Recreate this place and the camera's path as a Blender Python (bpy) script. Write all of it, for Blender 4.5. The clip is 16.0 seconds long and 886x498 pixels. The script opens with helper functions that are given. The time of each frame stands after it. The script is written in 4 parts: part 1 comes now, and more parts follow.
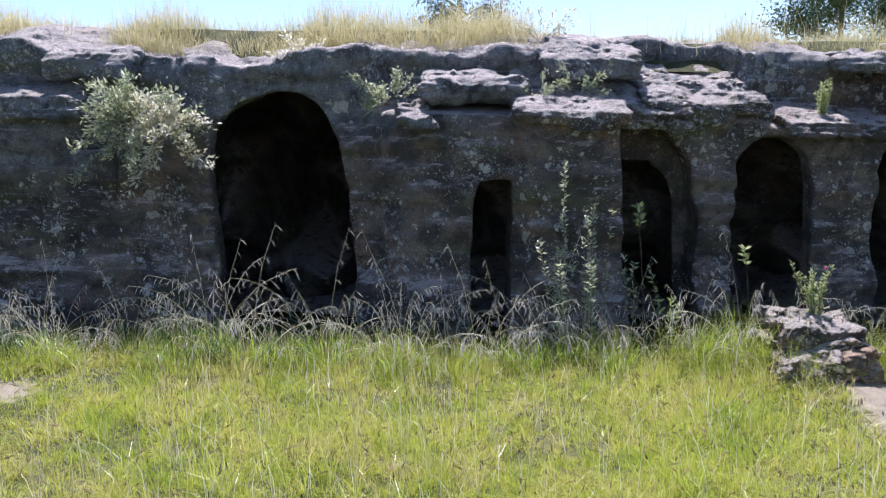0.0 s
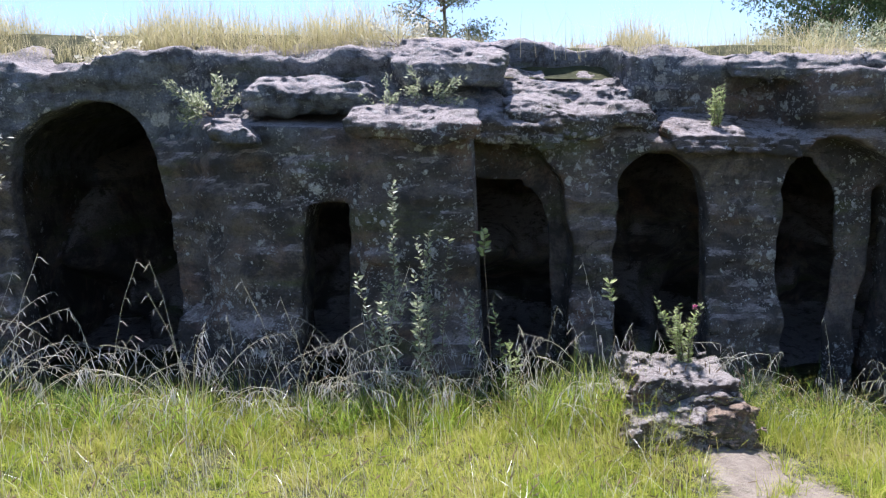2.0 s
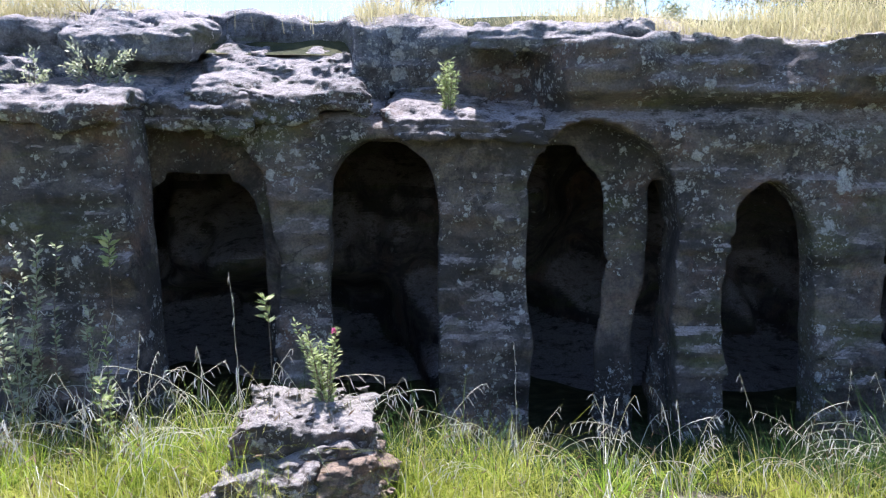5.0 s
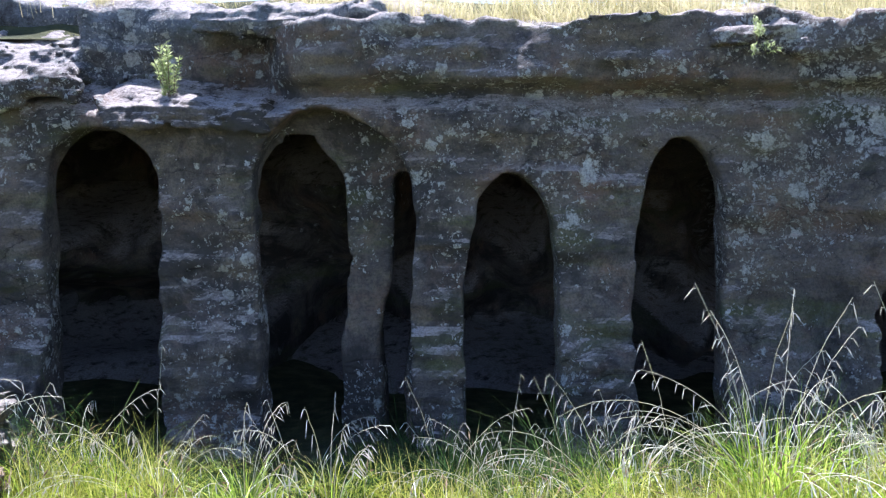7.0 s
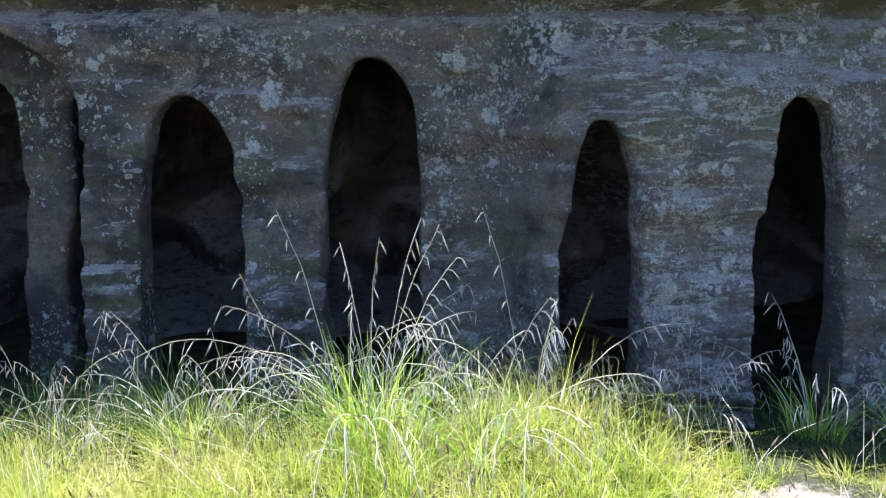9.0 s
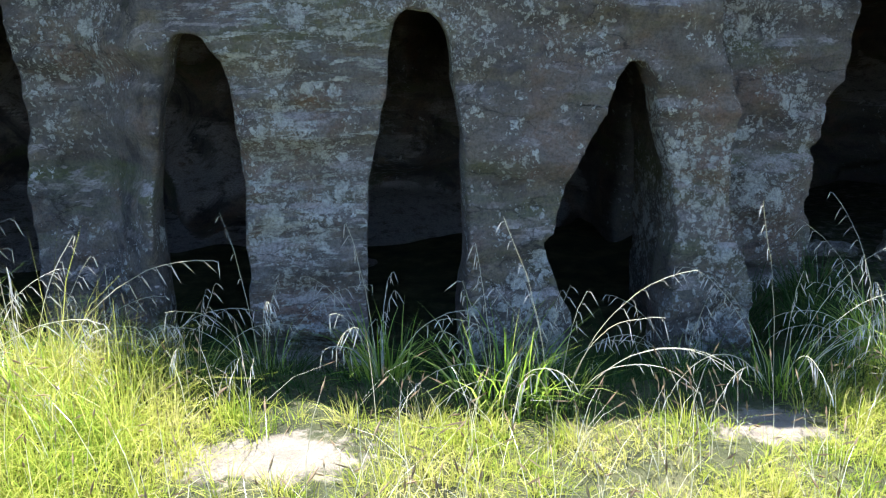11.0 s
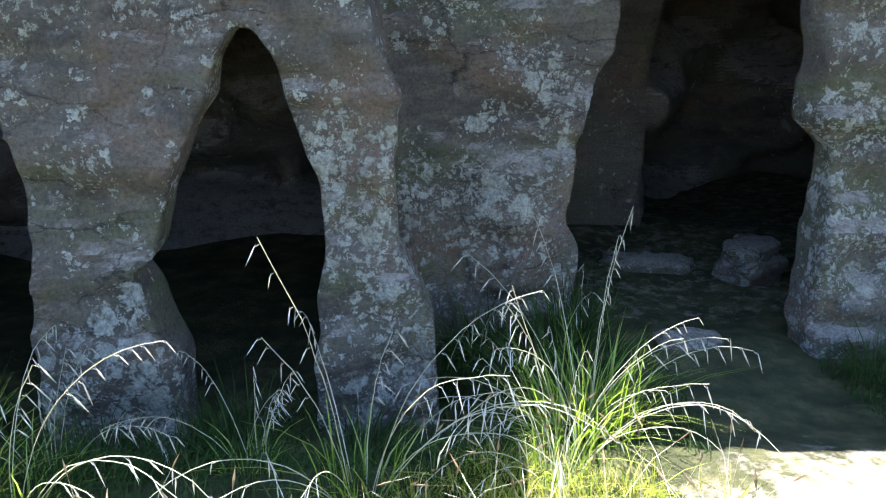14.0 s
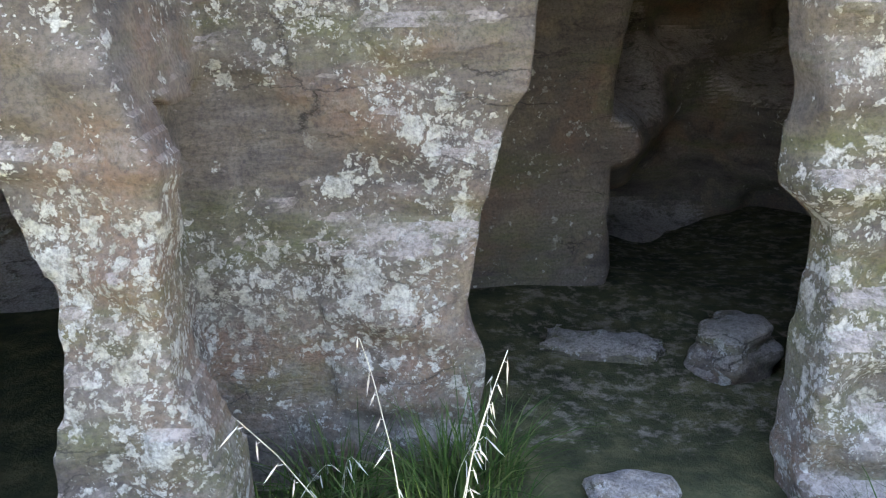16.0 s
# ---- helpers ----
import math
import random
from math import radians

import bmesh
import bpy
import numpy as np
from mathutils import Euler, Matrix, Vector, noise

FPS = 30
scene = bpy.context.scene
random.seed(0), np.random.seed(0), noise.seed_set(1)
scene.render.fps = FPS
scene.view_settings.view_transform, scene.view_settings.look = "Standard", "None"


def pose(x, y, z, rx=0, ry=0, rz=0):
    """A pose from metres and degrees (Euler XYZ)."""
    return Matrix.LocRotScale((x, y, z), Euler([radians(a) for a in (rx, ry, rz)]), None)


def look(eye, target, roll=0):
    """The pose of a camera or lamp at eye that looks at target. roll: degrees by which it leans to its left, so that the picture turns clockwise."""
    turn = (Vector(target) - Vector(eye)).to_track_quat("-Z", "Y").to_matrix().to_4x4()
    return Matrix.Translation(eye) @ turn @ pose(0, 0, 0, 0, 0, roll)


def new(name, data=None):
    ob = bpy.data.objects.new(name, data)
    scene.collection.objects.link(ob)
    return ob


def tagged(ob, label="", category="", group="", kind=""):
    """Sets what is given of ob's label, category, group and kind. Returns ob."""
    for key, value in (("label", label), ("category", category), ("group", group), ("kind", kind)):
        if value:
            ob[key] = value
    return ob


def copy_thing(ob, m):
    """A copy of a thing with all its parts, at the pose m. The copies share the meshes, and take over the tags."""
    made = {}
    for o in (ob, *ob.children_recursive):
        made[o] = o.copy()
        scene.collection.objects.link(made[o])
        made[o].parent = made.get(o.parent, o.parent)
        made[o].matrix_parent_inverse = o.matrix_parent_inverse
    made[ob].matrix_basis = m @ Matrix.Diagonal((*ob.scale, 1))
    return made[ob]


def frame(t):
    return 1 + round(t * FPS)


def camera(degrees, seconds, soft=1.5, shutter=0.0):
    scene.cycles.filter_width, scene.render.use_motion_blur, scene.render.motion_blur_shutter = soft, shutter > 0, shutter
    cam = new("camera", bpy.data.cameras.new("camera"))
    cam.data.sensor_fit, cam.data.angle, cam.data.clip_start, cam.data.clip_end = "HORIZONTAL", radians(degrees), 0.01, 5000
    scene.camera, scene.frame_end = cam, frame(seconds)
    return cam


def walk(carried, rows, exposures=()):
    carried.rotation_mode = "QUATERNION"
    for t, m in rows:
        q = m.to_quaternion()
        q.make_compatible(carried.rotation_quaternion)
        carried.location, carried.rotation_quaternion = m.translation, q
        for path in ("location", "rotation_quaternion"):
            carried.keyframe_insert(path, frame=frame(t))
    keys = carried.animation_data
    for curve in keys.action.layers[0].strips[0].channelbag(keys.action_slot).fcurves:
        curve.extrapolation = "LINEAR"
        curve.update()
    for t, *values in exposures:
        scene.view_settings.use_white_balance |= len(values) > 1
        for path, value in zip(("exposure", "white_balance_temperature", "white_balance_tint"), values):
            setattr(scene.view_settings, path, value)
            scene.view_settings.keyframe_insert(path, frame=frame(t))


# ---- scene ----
cam = camera(56.4, 16.0, 1.25)
METRES, EYE, TILT, LEAN, TURN = 12.0, 1.6, 0.0, 0.0, 0.0
ROWS = [
    (0.0, 0.0, 0.0, 0.0, -0.39, -7.9, 2.8),
    (0.5, 0.0229, 0.0205, -0.0029, -0.26, -7.09, 2.84),
    (1.0, 0.0507, 0.0393, -0.0063, -0.18, -6.61, 2.88),
    (1.5, 0.076, 0.0611, -0.0095, -0.12, -6.42, 2.89),
    (2.0, 0.1041, 0.0778, -0.0099, -0.02, -6.29, 2.96),
    (2.5, 0.1355, 0.0919, -0.0091, -0.13, -6.32, 2.98),
    (3.0, 0.1618, 0.1095, -0.0121, 0.03, -6.29, 3.01),
    (5.5, 0.3071, 0.17, -0.0307, 0.59, -6.04, 3.21),
    (6.0, 0.3435, 0.1758, -0.0348, 0.58, -6.16, 3.18),
    (6.5, 0.3736, 0.182, -0.0339, 0.56, -6.09, 3.22),
    (7.0, 0.4049, 0.1883, -0.0376, 0.39, -6.13, 3.22),
    (7.5, 0.4356, 0.1937, -0.0415, 0.09, -6.71, 3.24),
    (8.0, 0.4685, 0.1985, -0.0435, -0.29, -7.84, 3.26),
    (8.5, 0.4994, 0.2048, -0.0494, -1.09, -8.8, 3.14),
    (9.0, 0.5359, 0.2146, -0.0564, -1.77, -9.73, 3.09),
    (9.5, 0.5643, 0.2212, -0.0584, -3.81, -11.16, 2.81),
    (10.0, 0.5992, 0.2236, -0.0605, -6.12, -12.9, 2.4),
    (12.5, 0.7508, 0.2597, -0.0761, -6.74, -16.51, 2.48),
    (13.0, 0.7749, 0.2742, -0.08, -6.59, -16.61, 2.51),
    (13.5, 0.7988, 0.2874, -0.0804, -5.58, -16.66, 2.66),
    (14.0, 0.8203, 0.305, -0.0783, -3.93, -16.78, 2.82),
    (14.5, 0.8375, 0.3245, -0.0778, -2.84, -16.79, 2.91),
    (15.0, 0.8551, 0.3481, -0.0779, -2.45, -16.84, 2.92),
    (15.5, 0.8652, 0.3688, -0.0791, -2.5, -16.82, 2.92),
    (16.0, 0.8715, 0.3924, -0.077, -2.66, -16.69, 2.92),
]
EXPOSURES = [(0.0, 1.18, 5700, 20), (3.0, 1.34, 5600, 21), (6.0, 1.86, 5500, 20), (9.0, 2.05, 5400, 17), (10.0, 2.15, 5600, 13), (12.5, 2.2, 5750, 9), (13.5, 2.6, 5900, 9), (14.5, 2.95, 6300, 13), (16.0, 4.3, 7500, 20)]
walk(cam, [(t, pose(0, 0, EYE, TILT, LEAN, TURN) @ pose(METRES * x, METRES * y, METRES * z, 90 + pitch, roll, yaw)) for t, x, y, z, yaw, pitch, roll in ROWS], EXPOSURES)

# world, sun, exposure
SUN_TILT, SUN_TURN = radians(66), radians(-5)
SUN_DIR = Vector((math.sin(SUN_TURN) * math.cos(SUN_TILT), math.cos(SUN_TURN) * math.cos(SUN_TILT), math.sin(SUN_TILT)))
world = bpy.data.worlds.new("sky")
scene.world = world
world.use_nodes = True
sky = world.node_tree.nodes.new("ShaderNodeTexSky")
sky.sky_type, sky.sun_disc = "NISHITA", False
sky.dust_density, sky.ozone_density = 0.3, 2.0
sky.sun_elevation, sky.sun_rotation = SUN_TILT, SUN_TURN
background = world.node_tree.nodes["Background"]
background.inputs["Strength"].default_value = 0.085
world.node_tree.links.new(sky.outputs[0], background.inputs["Color"])
sun = new("sun", bpy.data.lights.new("sun", "SUN"))
sun.data.energy, sun.data.angle, sun.data.color = 5.0, radians(0.55), (1.0, 0.95, 0.87)
sun.matrix_world = look(SUN_DIR * 60, (0, 0, 0))

# ---------------------------------------------------------------- materials
FALL = 0.07  # the whole bank falls this much a metre towards +x


def material(name):
    m = bpy.data.materials.new(name)
    m.use_nodes = True
    n, l = m.node_tree.nodes, m.node_tree.links
    return m, n, l, n["Principled BSDF"]


def scaled(n, l, sx, sy, sz):
    geo = n.new("ShaderNodeNewGeometry")
    mp = n.new("ShaderNodeMapping")
    mp.inputs["Scale"].default_value = (sx, sy, sz)
    mp.inputs["Rotation"].default_value = (0, math.atan(FALL), 0)
    l.new(geo.outputs["Position"], mp.inputs["Vector"])
    return mp.outputs[0]


def noise_tex(n, l, vector, scale, detail=4.0, rough=0.55, distortion=0.0):
    t = n.new("ShaderNodeTexNoise")
    t.inputs["Scale"].default_value, t.inputs["Detail"].default_value = scale, detail
    t.inputs["Roughness"].default_value, t.inputs["Distortion"].default_value = rough, distortion
    l.new(vector, t.inputs["Vector"])
    return t.outputs["Fac"]


def ramp(n, l, fac, *stops):
    r = n.new("ShaderNodeValToRGB")
    e = r.color_ramp.elements
    while len(e) < len(stops):
        e.new(0.5)
    for el, (p, c) in zip(e, stops):
        el.position = p
        el.color = (c, c, c, 1) if isinstance(c, (int, float)) else (*c, 1)
    l.new(fac, r.inputs["Fac"])
    return r.outputs["Color"]


def mix(n, l, fac, a, b, kind="MIX"):
    m = n.new("ShaderNodeMix")
    m.data_type, m.blend_type = "RGBA", kind
    for sock, v in ((m.inputs[0], fac), (m.inputs[6], a), (m.inputs[7], b)):
        if isinstance(v, (int, float)):
            sock.default_value = v
        elif isinstance(v, tuple):
            sock.default_value = (*v, 1)
        else:
            l.new(v, sock)
    return m.outputs[2]


def times(n, l, a, b):
    m = n.new("ShaderNodeMath")
    m.operation = "MULTIPLY"
    for sock, v in zip(m.inputs, (a, b)):
        if isinstance(v, (int, float)):
            sock.default_value = v
        else:
            l.new(v, sock)
    return m.outputs[0]


def bumped(n, l, bsdf, height, strength, distance):
    b = n.new("ShaderNodeBump")
    b.inputs["Strength"].default_value, b.inputs["Distance"].default_value = strength, distance
    l.new(height, b.inputs["Height"])
    l.new(b.outputs[0], bsdf.inputs["Normal"])


def ranged(n, l, value, lo, hi, to_lo=0.0, to_hi=1.0):
    r = n.new("ShaderNodeMapRange")
    for key, v in (("From Min", lo), ("From Max", hi), ("To Min", to_lo), ("To Max", to_hi)):
        r.inputs[key].default_value = v
    l.new(value, r.inputs["Value"])
    return r.outputs[0]


def arith(n, l, kind, a, b):
    m = n.new("ShaderNodeMath")
    m.operation = kind
    for sock, v in zip(m.inputs, (a, b)):
        if isinstance(v, (int, float)):
            sock.default_value = v
        else:
            l.new(v, sock)
    return m.outputs[0]


def shaken(n, l, vector, scale, amount, detail=5):
    """The vector pushed about by noise, for ragged outlines."""
    wig, sc, add = n.new("ShaderNodeTexNoise"), n.new("ShaderNodeVectorMath"), n.new("ShaderNodeVectorMath")
    wig.inputs["Scale"].default_value, wig.inputs["Detail"].default_value, wig.inputs["Roughness"].default_value = scale, detail, 0.65
    sc.operation, add.operation = "SCALE", "ADD"
    sc.inputs["Scale"].default_value = amount
    l.new(vector, wig.inputs["Vector"]), l.new(wig.outputs["Color"], sc.inputs[0])
    l.new(vector, add.inputs[0]), l.new(sc.outputs[0], add.inputs[1])
    return add.outputs[0]


def thalli(n, l, vector, size, share):
    """Roundish lichen patches of mixed size, one to a cell, in the share (0 to 1, a socket) of the cells; 0 or 1, soft at the rim."""
    vor, sep = n.new("ShaderNodeTexVoronoi"), n.new("ShaderNodeSeparateColor")
    vor.inputs["Scale"].default_value, vor.inputs["Randomness"].default_value = size, 1
    l.new(vector, vor.inputs["Vector"]), l.new(vor.outputs["Color"], sep.inputs[0])
    radius = ranged(n, l, sep.outputs[1], 0, 1, 0.16, 0.62)
    rim = ranged(n, l, arith(n, l, "SUBTRACT", radius, vor.outputs["Distance"]), 0.0, 0.05)
    some = ranged(n, l, arith(n, l, "SUBTRACT", share, sep.outputs[0]), 0.0, 0.04)
    return times(n, l, rim, some)


def rock_material(name, dark, light, lichen_cover=0.5, top=(0.54, 0.465, 0.425)):
    """Weathered sandstone: beds, black biofilm, crust lichen in round patches, some moss, pale dry tops with sunlight
    painted in, blue-grey upper rock with skylight painted in.
    """
    m, n, l, bsdf = material(name)
    pos, beds = scaled(n, l, 1, 1, 1), scaled(n, l, 1.0, 1.0, 4.0)
    sep = n.new("ShaderNodeSeparateXYZ")
    l.new(pos, sep.inputs[0])
    east = ranged(n, l, sep.outputs["X"], 4.5, 9.0)
    col = ramp(n, l, noise_tex(n, l, beds, 1.6, 8, 0.68, 0.3), (0.3, dark), (0.5, tuple((a + b) / 2 for a, b in zip(dark, light))), (0.7, light))
    col = mix(n, l, ramp(n, l, noise_tex(n, l, pos, 2.3, 6, 0.6), (0.50, 0), (0.66, 0.85)), col, (0.30, 0.185, 0.13))
    col = mix(n, l, ramp(n, l, noise_tex(n, l, pos, 3.7, 6, 0.65), (0.54, 0), (0.62, 0.6)), col, (0.33, 0.27, 0.19))
    open_air = ranged(n, l, sep.outputs["Y"], 7.5, 8.6, 1.0, 0.12)
    # black biofilm, thickest on the west side
    film = noise_tex(n, l, pos, 2.0, 9, 0.72, 0.4)
    film = arith(n, l, "ADD", film, times(n, l, arith(n, l, "SUBTRACT", 0.35, east), 0.15))
    col = mix(n, l, ramp(n, l, film, (0.50, 0), (0.60, 0.85)), col, (0.05, 0.047, 0.045))
    # the upper rock: grey lichen, plus blue skylight painted into its colour
    lift = arith(n, l, "ADD", sep.outputs["Z"], times(n, l, noise_tex(n, l, pos, 1.4, 6, 0.6), 0.7))
    upper = ranged(n, l, lift, 1.95, 2.14)
    grey = ramp(n, l, noise_tex(n, l, pos, 7.0, 9, 0.74), (0.38, (0.075, 0.08, 0.088)), (0.5, (0.22, 0.235, 0.255)), (0.62, (0.34, 0.355, 0.37)))
    col = mix(n, l, times(n, l, upper, 0.85), col, grey)
    moss = ramp(n, l, noise_tex(n, l, beds, 0.8, 8, 0.68), (0.52, 0), (0.64, 0.7))
    col = mix(n, l, moss, col, (0.14, 0.155, 0.06))
    # thin grey crust
    region = ramp(n, l, noise_tex(n, l, pos, 1.15, 5, 0.65), (0.40, 0.05), (0.60, 1))
    much = ranged(n, l, east, 0, 1, 0.35, 1.0)
    crust = ramp(n, l, noise_tex(n, l, pos, 11, 12, 0.82, 0.2), (0.47, 0), (0.60, 1))
    col = mix(n, l, times(n, l, times(n, l, times(n, l, times(n, l, crust, region), much), open_air), lichen_cover * 0.95), col, (0.36, 0.345, 0.315))
    # lichen sheets along the shelf and the beds
    rag = shaken(n, l, pos, 22, 0.10, 7)
    shelf = ramp(n, l, times(n, l, lift, 0.4), (0.76, 0), (0.80, 1), (0.85, 1), (0.91, 0.1))
    middle = ramp(n, l, times(n, l, sep.outputs["X"], 0.1), (0.42, 0), (0.50, 1), (0.72, 1), (0.80, 0))
    sheet = ramp(n, l, noise_tex(n, l, pos, 5.5, 11, 0.75), (0.44, 0), (0.49, 1))
    white = times(n, l, times(n, l, shelf, middle), sheet)
    bedded = ramp(n, l, times(n, l, sep.outputs["X"], 0.1), (0.72, 0), (0.75, 1), (0.81, 1), (0.86, 0.0))
    lines = ramp(n, l, noise_tex(n, l, scaled(n, l, 3.0, 3.0, 14.0), 2.0, 8, 0.72), (0.535, 0), (0.56, 1))
    white = arith(n, l, "MAXIMUM", white, times(n, l, bedded, lines))
    # round patches, large to small
    share = times(n, l, ramp(n, l, noise_tex(n, l, pos, 1.5, 6, 0.68), (0.46, 0.02), (0.60, 1)), ranged(n, l, east, 0, 1, 0.42, 0.85))
    share = times(n, l, share, open_air)
    pale = None
    for size, weight in ((8, 0.35), (17, 0.75), (34, 0.9), (70, 0.8)):
        spots = thalli(n, l, rag, size, times(n, l, share, weight))
        pale = spots if pale is None else arith(n, l, "MAXIMUM", pale, spots)
    white = arith(n, l, "MAXIMUM", white, pale)
    worn = ramp(n, l, noise_tex(n, l, pos, 34, 8, 0.8), (0.36, 0.25), (0.50, 1))
    white = times(n, l, white, worn)
    tone = ramp(n, l, noise_tex(n, l, pos, 6, 5, 0.7), (0.36, (0.50, 0.47, 0.38)), (0.5, (0.64, 0.62, 0.55)), (0.64, (0.74, 0.735, 0.69)))
    col = mix(n, l, times(n, l, white, min(1.0, lichen_cover * 1.45)), col, tone)
    # dry lichen on upward faces, its colour lightened to stand for sunlight
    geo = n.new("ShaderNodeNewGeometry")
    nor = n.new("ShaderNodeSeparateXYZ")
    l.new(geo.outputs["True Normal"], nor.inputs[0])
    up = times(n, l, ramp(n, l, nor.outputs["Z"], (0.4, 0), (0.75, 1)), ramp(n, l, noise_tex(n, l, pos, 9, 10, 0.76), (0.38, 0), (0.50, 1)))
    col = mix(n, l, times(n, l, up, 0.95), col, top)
    # cracks and grain
    crack = n.new("ShaderNodeTexVoronoi")
    crack.feature = "DISTANCE_TO_EDGE"
    crack.inputs["Scale"].default_value = 2.6
    l.new(shaken(n, l, scaled(n, l, 0.7, 1.0, 1.7), 3.0, 0.3, 8), crack.inputs["Vector"])
    line = times(n, l, ramp(n, l, crack.outputs["Distance"], (0.003, 1), (0.012, 0)), ramp(n, l, noise_tex(n, l, pos, 2.2, 3), (0.52, 0), (0.6, 1)))
    col = mix(n, l, times(n, l, line, 0.7), col, (0.03, 0.028, 0.025))
    grain = noise_tex(n, l, pos, 70, 8, 0.78)
    col = mix(n, l, ramp(n, l, grain, (0.38, 0.6), (0.56, 0.0)), col, (0.06, 0.055, 0.05))
    l.new(col, bsdf.inputs["Base Color"])
    bsdf.inputs["Roughness"].default_value = 0.93
    bsdf.inputs["Specular IOR Level"].default_value = 0.2
    h = mix(n, l, 0.5, noise_tex(n, l, beds, 8, 9, 0.72), noise_tex(n, l, pos, 26, 10, 0.78))
    h = mix(n, l, 0.12, h, white)
    h = mix(n, l, times(n, l, line, 0.4), h, (0.0, 0.0, 0.0))
    bumped(n, l, bsdf, h, 1.0, 0.08)
    return m


def leaf_material(name, *colours, glow=0.5, gloss=0.0, spread=0.0):
    """Thin leaves: light passes through. Colours vary from blade to blade and, over metres, from patch to patch."""
    m, n, l, bsdf = material(name)
    n.remove(bsdf)
    geo = n.new("ShaderNodeNewGeometry")
    fac = geo.outputs["Random Per Island"]
    if spread:
        wide = ramp(n, l, noise_tex(n, l, scaled(n, l, 1, 1, 0.5), 2.4, 7, 0.72), (0.34, 0), (0.64, 1))
        fac = mix(n, l, spread, fac, wide)
    col = ramp(n, l, fac, *[(i / max(1, len(colours) - 1), c) for i, c in enumerate(colours)])
    d, t, a = n.new("ShaderNodeBsdfDiffuse"), n.new("ShaderNodeBsdfTranslucent"), n.new("ShaderNodeMixShader")
    l.new(col, d.inputs["Color"]), l.new(col, t.inputs["Color"])
    a.inputs[0].default_value = glow
    l.new(d.outputs[0], a.inputs[1]), l.new(t.outputs[0], a.inputs[2])
    last = a.outputs[0]
    if gloss:
        g, b = n.new("ShaderNodeBsdfGlossy"), n.new("ShaderNodeMixShader")
        g.inputs["Roughness"].default_value = 0.38
        b.inputs[0].default_value = gloss
        l.new(last, b.inputs[1]), l.new(g.outputs[0], b.inputs[2])
        last = b.outputs[0]
    l.new(last, n["Material Output"].inputs["Surface"])
    return m


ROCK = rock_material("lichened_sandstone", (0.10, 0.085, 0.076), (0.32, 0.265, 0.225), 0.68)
STONE = rock_material("pale_topped_stone", (0.15, 0.12, 0.10), (0.36, 0.30, 0.25), 0.5, (0.48, 0.42, 0.37))
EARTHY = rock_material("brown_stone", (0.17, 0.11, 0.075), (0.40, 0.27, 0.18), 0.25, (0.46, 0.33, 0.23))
LAWN = leaf_material("meadow_grass", (0.12, 0.22, 0.025), (0.30, 0.39, 0.05), (0.46, 0.48, 0.08), (0.54, 0.50, 0.16), (0.60, 0.52, 0.28), glow=0.55, spread=0.55)
# darker copy of the grass greens: the bank's shade is put into the colour
SHADE_TINTED_GRASS = leaf_material("shade_darkened_grass", (0.03, 0.065, 0.02), (0.06, 0.11, 0.03), (0.13, 0.16, 0.06), glow=0.4)
LEAF_GRASS = leaf_material("tussock_blades", (0.16, 0.29, 0.02), (0.30, 0.43, 0.04), (0.48, 0.52, 0.12), glow=0.58, gloss=0.05)
STRAW = leaf_material("dry_straw", (0.55, 0.50, 0.32), (0.68, 0.63, 0.45), (0.75, 0.72, 0.58), glow=0.4, gloss=0.08)
BROWN_SEED = leaf_material("brown_seeds", (0.22, 0.15, 0.09), (0.40, 0.30, 0.18), glow=0.3)
SEED = leaf_material("seed_spikes", (0.66, 0.62, 0.54), (0.80, 0.77, 0.70), (0.70, 0.63, 0.57), glow=0.5, gloss=0.08)
GREY_LEAF = leaf_material("grey_green_leaves", (0.22, 0.27, 0.13), (0.40, 0.42, 0.26), (0.54, 0.55, 0.40), glow=0.5, gloss=0.03)
PALE_GREEN = leaf_material("pale_green_leaves", (0.24, 0.30, 0.10), (0.40, 0.45, 0.20), (0.52, 0.55, 0.32), glow=0.5)
TREE_LEAF = leaf_material("tree_leaves", (0.04, 0.07, 0.025), (0.08, 0.12, 0.05), (0.12, 0.15, 0.08), glow=0.35)
GUM_LEAF = leaf_material("gum_leaves", (0.12, 0.14, 0.09), (0.2, 0.22, 0.14), glow=0.4)
PETAL = leaf_material("pink_petals", (0.5, 0.08, 0.22), (0.6, 0.2, 0.34), glow=0.4)


def bark_material():
    m, n, l, bsdf = material("woody_stem")
    pos = scaled(n, l, 1, 1, 0.3)
    l.new(ramp(n, l, noise_tex(n, l, pos, 40, 5), (0.3, (0.10, 0.07, 0.045)), (0.7, (0.24, 0.18, 0.12))), bsdf.inputs["Base Color"])
    bsdf.inputs["Roughness"].default_value = 0.9
    return m


